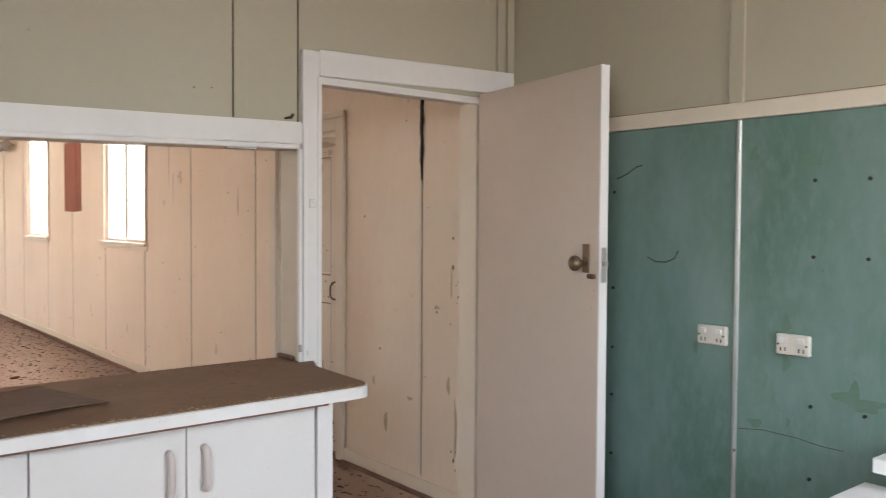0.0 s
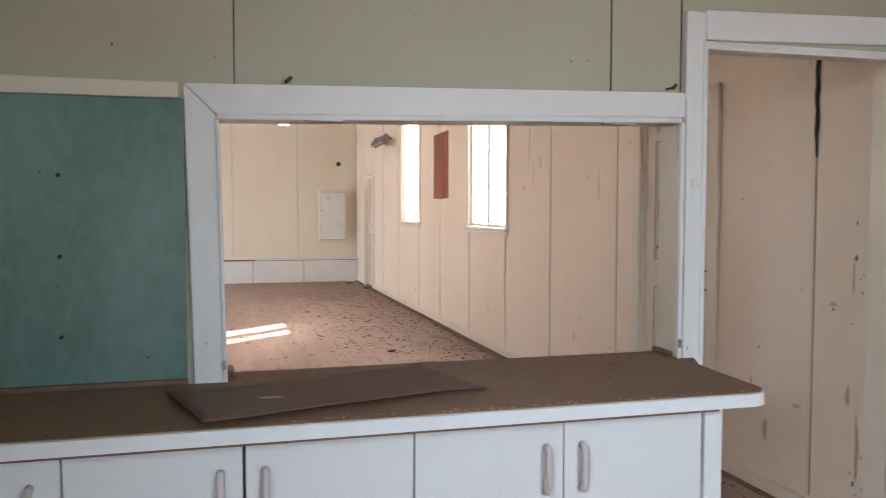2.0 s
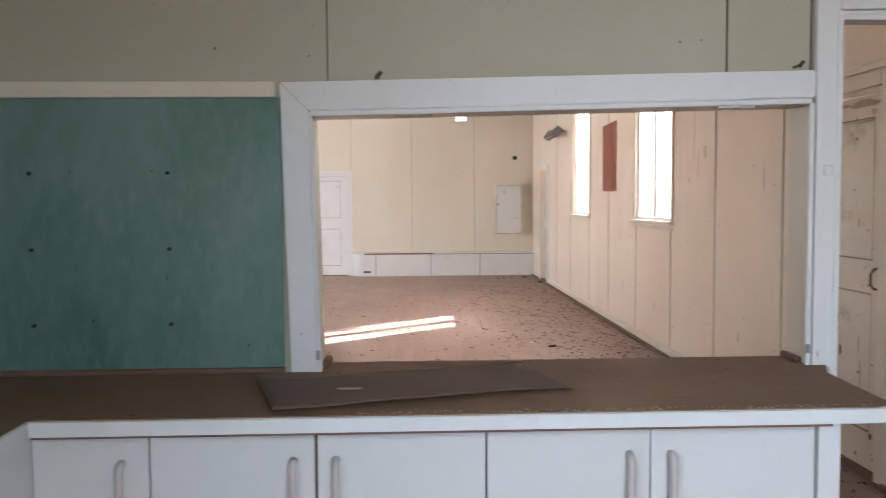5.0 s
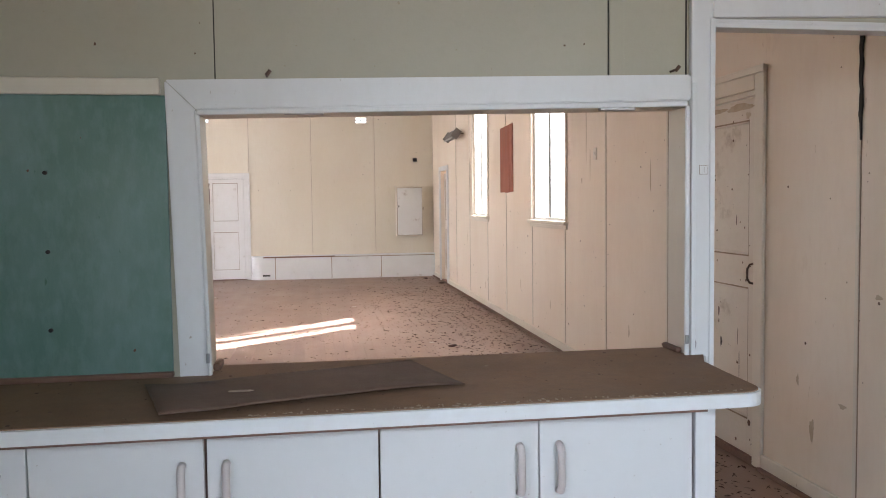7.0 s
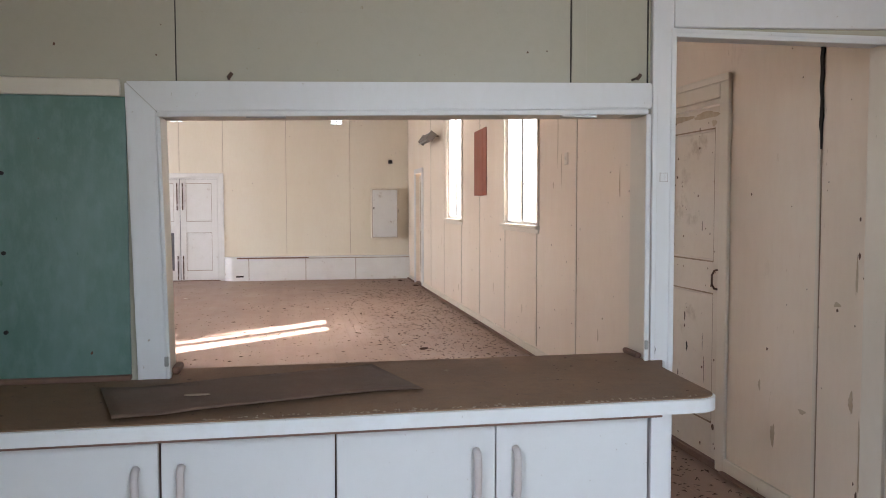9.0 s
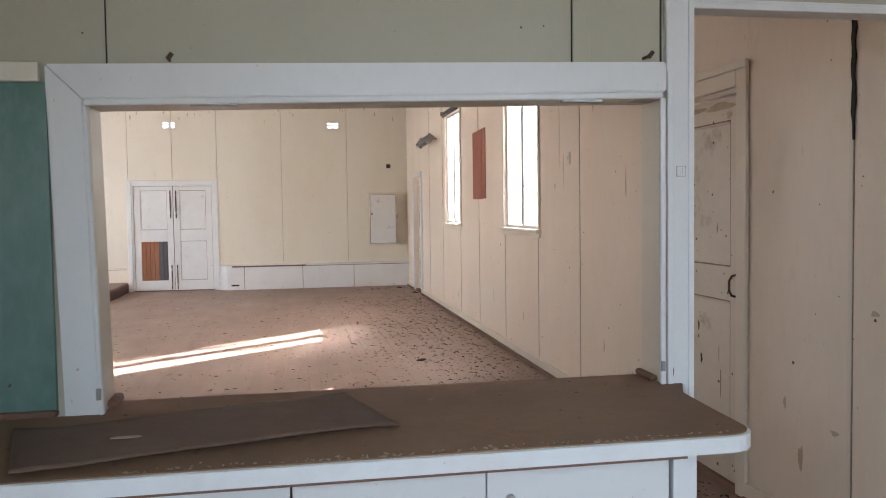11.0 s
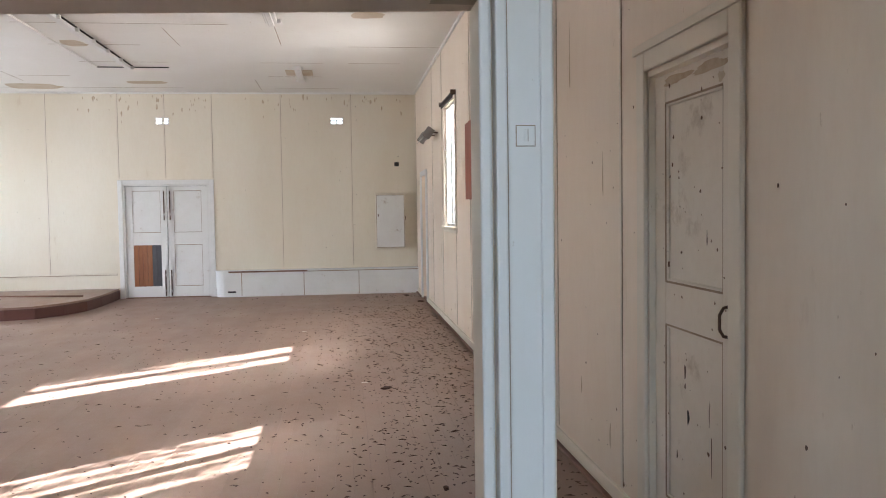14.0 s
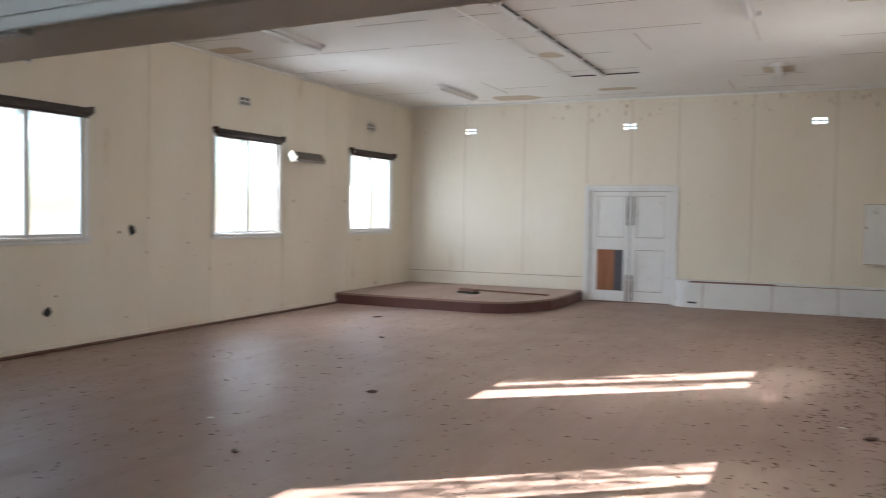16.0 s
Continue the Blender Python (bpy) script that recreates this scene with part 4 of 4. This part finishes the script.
for xx in (0.70, 0.845):
    piece("tube_clip", box((xx, 10.92, ZC - 0.06), (xx + 0.02, 10.98, ZC - 0.02), 0.004), M_TRIM, pl)
    piece("tube_clip", box((xx, 12.0, ZC - 0.06), (xx + 0.02, 12.06, ZC - 0.02), 0.004), M_TRIM, pl)
bm = bmesh.new()
rng = random.Random(5)
for k in range(11):
    y = 1.3 + 1.18 * k
    for x in range(7):
        if rng.random() < 0.5:
            xa = XL + 0.1 + x * 1.22
            add_box(bm, (xa, y - 0.004, ZC - 0.0022), (xa + rng.uniform(0.7, 1.22), y + 0.004, ZC - 0.0004))
for x, ya, yb in ((-3.5, 11.2, 12.4), (-0.6, 8.6, 9.6), (0.05, 12.3, 13.3), (0.66, 8.1, 9.5), (1.9, 3.0, 4.4)):
    add_box(bm, (x - 0.004, ya, ZC - 0.0022), (x + 0.004, yb, ZC - 0.0004))
structure("ceiling_joints", bm, M_GAP, "open joints between the ceiling sheets", "ceiling joint")
structure("trim", box((-2.05, 6.6, ZC - 0.02), (-2.02, 11.1, ZC - 0.0005), 0.003), M_CEIL, "white cover strip on the ceiling", "cover strip")
structure("trim", box((-2.05, 11.12, ZC - 0.012), (-1.05, 11.15, ZC - 0.0005)), M_BLACK, "dark open joint in the ceiling", "joint")


def ragged(x0, x1, y0, y1, z, seed):
    """A ragged-edged flake or stain, a few millimetres thick."""
    g = random.Random(seed)
    pts = []
    n = 22
    for k in range(n):
        a = 2 * math.pi * k / n
        c, s_ = math.cos(a), math.sin(a)
        q = 1 / max(abs(c), abs(s_)) ** 0.7 * g.uniform(0.82, 1.02)
        pts.append(((x0 + x1) / 2 + (x1 - x0) / 2 * c * q, (y0 + y1) / 2 + (y1 - y0) / 2 * s_ * q))
    return prism(pts, z - 0.002, z - 0.0005)


for k, (a, b, c, d) in enumerate(((-2.0, -1.35, 12.4, 12.7), (-2.0, -1.7, 9.3, 9.7), (-4.0, -3.1, 12.7, 13.3), (-6.0 + 0.12, -5.3, 7.6, 8.0), (1.5, 1.9, 7.7, 8.0))):
    structure("ceiling_patch", ragged(a, b, c, d, ZC, k), M_PATCHB, "bare tan patch on the white ceiling", "patch")

# push broom lying on the platform
br = thing("push_broom", (-3.95, 12.0, 0.18), "old push broom lying on the platform", "broom")
piece("head", box((-4.15, 11.9, 0.215), (-3.8, 12.0, 0.26), 0.008, Matrix.Rotation(radians(-18), 4, "Z")), M_WOOD, br)
piece("bristles", box((-4.16, 11.86, 0.182), (-3.79, 12.02, 0.214), 0.01, Matrix.Rotation(radians(-18), 4, "Z")), M_BLACK, br)
piece("handle", rod((-3.95, 12.02, 0.24), (-2.66, 12.22, 0.195), 0.014, 10), M_WOOD, br, smooth=True)
# holes in the left wall
for y, z, s in ((6.44, 1.26, 0.07), (5.28, 0.42, 0.06), (6.25, 1.24, 0.02)):
    g = random.Random(int(y * 100))
    bm = bmesh.new()
    vs = [bm.verts.new((XL + 0.002, y + s * g.uniform(0.6, 1.1) * math.cos(a), z + s * g.uniform(0.6, 1.1) * math.sin(a))) for a in [k * math.pi / 7 for k in range(14)]]
    bm.faces.new(vs)
    ex = bmesh.ops.extrude_face_region(bm, geom=list(bm.faces))
    bmesh.ops.translate(bm, vec=(-0.004, 0, 0), verts=[v for v in ex["geom"] if isinstance(v, bmesh.types.BMVert)])
    structure("wall_hole", bm, M_BLACK, "ragged dark hole knocked in the wall sheet", "hole")

# ---- floorboards ----
BW = 0.098
me = mesh_of("floorboard", box((-BW / 2 + 0.0002, -6.88, -0.02), (BW / 2 - 0.0002, 6.88, 0.0), 0.0005), M_FLOOR)
for k in range(88):
    b = new("floorboard", me)
    b.location = (XL - 0.05 + BW * k, 6.86, random.Random(k).uniform(-0.0012, 0))
    b.parent = FLOOR
me = mesh_of("floorboard", box((-BW / 2 + 0.0002, -2.1, -0.02), (BW / 2 - 0.0002, 2.1, 0.0), 0.0005), M_FLOOR)
for k in range(40):
    b = new("floorboard", me)
    b.location = (KL + 0.03 + BW * k, -2.13, 0)
    b.parent = FLOOR

# ---- litter ----
g = random.Random(11)
verts, faces = [], []
for k in range(5900):
    if k < 2500 or k > 5200:
        x, y = XR - 0.06 - abs(g.gauss(0, 0.85)), g.uniform(0.3, 11.5)
    elif k < 4400:
        x, y = g.uniform(XL + 0.1, XR - 0.1), g.uniform(1.5, 9.5)
    elif k < 4600:
        x, y = g.uniform(1.6, XR - 0.05), g.gauss(12.8, 0.5)
    elif k < 4700:
        x, y = g.uniform(1.7, 2.6), g.uniform(-0.3, 1.6)
    else:
        x, y = g.uniform(XL + 0.1, XR - 0.1), g.uniform(9, 13.2)
    if not (XL < x < XR - 0.05 and 0.15 < y < YF - 0.25) and 4700 < k <= 5200:
        continue
    if x < -2.4 and y > 10.7 or y > YF - 0.25:
        continue
    a, L, W = g.uniform(0, 6.3), g.choice((0.007, 0.009, 0.013, 0.018, 0.027)) * g.uniform(0.8, 1.25), g.uniform(0.004, 0.010)
    c, s_ = math.cos(a), math.sin(a)
    h = g.uniform(0.002, 0.008)
    i0 = len(verts)
    for u, v, z in ((-L, 0, 0.001), (0, -W, h), (L, 0, 0.001), (0, W, h * 0.6), (0, 0, 0.0005)):
        verts.append((x + u * c - v * s_, y + u * s_ + v * c, z))
    faces += [(i0, i0 + 1, i0 + 2, i0 + 3), (i0, i0 + 3, i0 + 4), (i0 + 1, i0, i0 + 4), (i0 + 2, i0 + 1, i0 + 4), (i0 + 3, i0 + 2, i0 + 4)]
me = bpy.data.meshes.new("floor_litter")
me.from_pydata(verts, [], faces)
me.materials.append(M_LITTER)
tagged(new("floor_litter", me), "scattered dry leaf litter and droppings on the floor", "litter", kind="stuff")


# ---- trees outside the right-hand windows ----
def gum_tree(x, y, seed, stems):
    t = thing("tree", (x, y, -0.6), "slender gum tree outside the louvre windows", "tree", "trees")
    g = random.Random(seed)
    tips = []
    for k in range(stems):
        dx, dy = g.uniform(-0.75, 0.75), g.uniform(-0.75, 0.75)
        p = Vector((x + dx * 0.25, y + dy * 0.25, -0.6))
        r = g.uniform(0.03, 0.06)
        for j in range(5):
            q = p + Vector((dx * 0.16 + g.uniform(-0.08, 0.08), dy * 0.16 + g.uniform(-0.08, 0.08), 1.35))
            piece("trunk" if k == 0 else "limb", rod(p, q, r, 9, r * 0.85), M_BARK, t, smooth=True)
            p, r = q, r * 0.85
            if j > 1:
                for b in range(3):
                    e = p + Vector((g.uniform(-0.9, 0.9), g.uniform(-0.9, 0.9), g.uniform(-0.1, 0.9)))
                    piece("limb", rod(p, e, r * 0.35, 6, r * 0.15), M_BARK, t)
                    tips.append(e)
    vs, fs = [], []
    for c in tips:
        strands = [(g.gauss(0, 0.28), g.gauss(0, 0.28), g.uniform(0.4, 1.0), g.uniform(0.02, 0.045)) for _ in range(3)]
        for k in range(165):
            dx, dy, drop, wide = strands[k % 3]
            o = c + Vector((dx + g.gauss(0, wide), dy + g.gauss(0, wide), 0.1 - drop * g.random() + g.gauss(0, 0.04)))
            a = Vector((g.gauss(0, 1), g.gauss(0, 1), g.gauss(-0.8, 0.6))).normalized() * g.uniform(0.04, 0.08)
            b = a.cross(Vector((g.gauss(0, 1), g.gauss(0, 1), g.gauss(0, 1)))).normalized() * 0.014
            i0 = len(vs)
            vs += [tuple(o - a), tuple(o + b), tuple(o + a), tuple(o - b)]
            fs.append((i0, i0 + 1, i0 + 2, i0 + 3))
    me = bpy.data.meshes.new("crown")
    me.from_pydata(vs, [], fs)
    me.materials.append(M_LEAF)
    under(t, new("crown", me))


gum_tree(6.0, 11.1, 3, 3)
gum_tree(5.9, 7.4, 8, 4)


# ---- nail spots and scars on the walls ----
def spots(name, place, count, seed, label):
    """Rusted nail heads and chips, each a small ragged disc standing a millimetre proud."""
    g = random.Random(seed)
    vs, fs = [], []
    for k in range(count):
        o, u, v, n_ = place(g)
        r = g.choice((0.004, 0.005, 0.006, 0.008, 0.012)) * g.uniform(0.7, 1.2) * (1.5 if name == "wall_chips" else 1.5 if place is on_far_top else 1.0 if place is on_pdoor and g.random() < 0.3 else 0.42 if "kitchen" in label or name != "nail_marks" else 0.6)
        i0 = len(vs)
        pts = [o + u * (r * g.uniform(0.6, 1.2) * math.cos(a)) + v * (r * g.uniform(0.6, 1.6) * math.sin(a)) for a in [j * math.pi / 4 for j in range(8)]]
        vs += [tuple(p + n_ * 0.0012) for p in pts] + [tuple(p) for p in pts]
        fs.append(tuple(range(i0, i0 + 8)))
        fs += [(i0 + j, i0 + (j + 1) % 8, i0 + 8 + (j + 1) % 8, i0 + 8 + j) for j in range(8)]
    me = bpy.data.meshes.new(name)
    me.from_pydata(vs, [], fs)
    me.materials.append(M_GRIME if place is on_far_top else M_PALE if place is on_front else M_RUSTSPOT)
    tagged(new(name, me), label, "nail marks", kind="stuff")


M_RUSTSPOT = material("rust_spot", (0.16, 0.085, 0.05), (0.08, 0.05, 0.035), 9.0, 0.7, None, rough=0.8)
X, Y, Z = Vector((1, 0, 0)), Vector((0, 1, 0)), Vector((0, 0, 1))


def on_right(g):
    while True:
        y, z = g.uniform(0.2, 13.4), g.choice((0.12, 0.5, 0.95, 1.4, 1.9, 2.4, 2.9)) + g.gauss(0, 0.12)
        if not any(a - 0.1 < y < b + 0.1 and 1.15 < z < 2.9 for a, b in WIN_R) and not 1.38 < y < 2.38 and not 11.6 < y < 12.7:
            return Vector((XR - 0.0003, y, z)), Y, Z, -X


def on_far(g):
    return Vector((g.choice((g.uniform(-5.8, -2.6), g.uniform(-0.7, 2.6))), YF - 0.0003, g.choice((0.9, 1.6, 2.3, 2.4, 3.0)) + g.gauss(0, 0.2))), X, Z, -Y


def on_far_top(g):
    return Vector((g.choice((-2.6, -1.9, -1.2, 0.3, 1.5, 2.0, 2.5)) + g.gauss(0, 0.28), YF - 0.0003, 3.5 - abs(g.gauss(0, 0.16)))), X, Z * 2.2, -Y


def on_left(g):
    while True:
        y, z = g.uniform(3, 13), g.uniform(0.2, 2.2)
        if not any(a - 0.1 < y < b + 0.1 and z > 1.1 for a, b in WIN_L):
            return Vector((XL + 0.0003, y, z)), Y, Z, X


def on_back(g):
    return Vector((g.uniform(-1.0, 2.6), 0.0197, g.uniform(2.2, 2.9) if g.random() < 0.5 else g.uniform(1.88, 2.0))), X, Z, -Y


def on_corner(g):
    return Vector((XR - 0.0003, 0.36 + g.gauss(0, 0.035), g.choice((0.3, 0.35, 0.9, 1.2, 1.25)) + g.gauss(0, 0.1))), Y, Z * 1.5, -X


def on_panel(g):
    return Vector((g.uniform(-1.05, -0.1), 0.0047, g.uniform(0.98, 1.75))), X, Z, -Y


def on_pdoor(g):
    return Vector((XR + 0.0248, g.uniform(1.55, 2.2), g.uniform(0.06, 1.95))), Y, Z, -X


M_PALE = material("pale_dust_flakes", (0.48, 0.39, 0.30), (0.36, 0.28, 0.2), 9.0, 0.7, None, rough=0.9)


def on_front(g):
    return Vector((g.uniform(0.2, 1.54), -0.535 + abs(g.gauss(0, 0.012)) + 0.002, 0.9202)), X, Y, Z


def on_worktop(g):
    return Vector((g.uniform(-1.0, 1.55), g.uniform(-0.52, 0.1), 0.9202)), X, Y, Z


for nm, fn, c, sd in (("nail_marks", on_right, 230, 1), ("nail_marks", on_far, 60, 2), ("nail_marks", on_far_top, 70, 8), ("nail_marks", on_corner, 18, 9), ("wall_chips", on_left, 34, 3), ("nail_marks", on_back, 14, 4), ("paint_chips", on_panel, 8, 5), ("paint_chips", on_pdoor, 60, 6), ("worktop_grit", on_worktop, 110, 7), ("pale_grit", on_front, 120, 10)):
    spots(nm, fn, c, sd, "small rusty marks and grit, scattered on the " + ("kitchen wall" if fn is on_back else "surface"))

# stains that run down the side wall
runs = thing("wall_stain_runs", (XR, 4.0, 1.5), "brown water runs and scuffs on the cream wall", "stains", kind="structure")
for k, (y, z, ry, rz) in enumerate(((4.28, 2.05, 0.012, 0.3), (4.18, 1.75, 0.01, 0.16), (4.4, 1.62, 0.016, 0.03), (0.42, 0.62, 0.016, 0.05), (0.40, 1.15, 0.008, 0.09), (0.52, 1.02, 0.025, 0.012), (0.36, 0.4, 0.012, 0.16), (0.75, 0.5, 0.03, 0.012), (0.98, 0.33, 0.02, 0.06), (1.1, 0.55, 0.012, 0.03), (2.8, 0.3, 0.014, 0.07), (3.3, 0.45, 0.012, 0.05), (5.4, 0.4, 0.015, 0.05), (6.6, 0.5, 0.012, 0.06), (8.6, 0.3, 0.02, 0.05), (9.9, 0.9, 0.014, 0.1), (2.9, 1.6, 0.01, 0.12), (3.5, 2.3, 0.012, 0.2))):
    blotch_x("stain", XR - 0.0006, y, z, ry, rz, 200 + k, M_GRIME, "", runs)
tagged(part("scuff", ragged(0.13, 0.2, -0.305, -0.285, 0.0, 77), M_PALE), "pale scuff on the loose vinyl sheet", "scuff", kind="structure").location = (0, 0, 0.9335)

# larger debris on the hall floor
gd = random.Random(21)
for k, (x, y, L) in enumerate(((1.72, 5.49, 0.09), (2.6, 11.9, 0.14), (2.45, 12.9, 0.12), (-0.65, 2.9, 0.07), (-2.0, 5.2, 0.08), (-3.4, 7.9, 0.09), (-1.9, 3.3, 0.06), (0.3, 2.6, 0.06), (1.9, 3.0, 0.05), (-4.4, 9.6, 0.1))):
    bm = bmesh.new()
    bmesh.ops.create_icosphere(bm, subdivisions=2, radius=1.0)
    for v in bm.verts:
        v.co *= 1 + 0.35 * noise.noise(v.co * 2.1 + Vector((k, 0, 0)))
        v.co = Vector((v.co.x * L * 0.6, v.co.y * L * 0.3, v.co.z * 0.012 + 0.009))
    ob = tagged(part("debris_clump", bm, M_LITTER), "dark clump of dry debris lying on the floorboards", "debris", "debris clumps")
    ob.location, ob.rotation_euler = (x, y, 0), (0, 0, gd.uniform(0, 3))
for k, (x, y) in enumerate(((1.55, 5.75), (-2.6, 3.9), (-1.2, 10.6), (0.9, 8.9))):
    sc = tagged(part("paper_scrap", ragged(-0.03, 0.03, -0.018, 0.018, 0.006, 40 + k), M_PAPER), "small white scrap lying on the floor", "scrap", "paper scraps")
    sc.location = (x, y, 0)

# smears and a hairline crack on the right-hand green panels
M_SMEAR = material("darker_green_smear", (0.08, 0.165, 0.115), (0.125, 0.215, 0.17), 6.0, 0.8, None, rough=0.3)
smears = thing("panel_smears", (KR - 0.0125, -1.4, 1.0), "darker green glue smears on the painted panel", "smears", kind="structure")
for k, (y, z, ry, rz) in enumerate(((-1.65, 0.885, 0.075, 0.026), (-1.58, 0.90, 0.04, 0.02), (-1.62, 0.925, 0.02, 0.035), (-1.382, 1.125, 0.02, 0.035), (-1.385, 0.985, 0.018, 0.03), (-1.395, 0.78, 0.007, 0.02), (-1.27, 0.755, 0.03, 0.02), (-1.02, 1.0, 0.014, 0.03), (-1.25, 1.72, 0.022, 0.03), (-1.45, 1.69, 0.05, 0.03))):
    blotch_x("smear", KR - 0.0126 - 0.0003 * (k % 3), y, z, ry, rz, 120 + k, M_SMEAR, "", smears)
bm = bmesh.new()
for (a, b), (c, d) in zip(((-1.204, 0.722), (-1.30, 0.735), (-1.43, 0.732), (-1.51, 0.722)), ((-1.30, 0.735), (-1.43, 0.732), (-1.51, 0.722), (-1.587, 0.721))):
    add_rod(bm, (KR - 0.0125, a, b), (KR - 0.0125, c, d), 0.0013, 6)
structure("panel_scratch", bm, M_RUSTY, "hairline crack across the green panel", "scratch")

# curled scratches on the right-hand green panel
for pts in (((-0.79, 1.335), (-0.83, 1.318), (-0.88, 1.318), (-0.92, 1.335), (-0.935, 1.365)), ((-0.63, 1.655), (-0.68, 1.672), (-0.73, 1.70), (-0.76, 1.705))):
    bm = bmesh.new()
    for (a, b), (c, d) in zip(pts, pts[1:]):
        add_rod(bm, (KR - 0.0125, a, b), (KR - 0.0125, c, d), 0.0022, 6)
    structure("panel_scratch", bm, M_BLACK, "dark curled scratch on the green panel", "scratch")
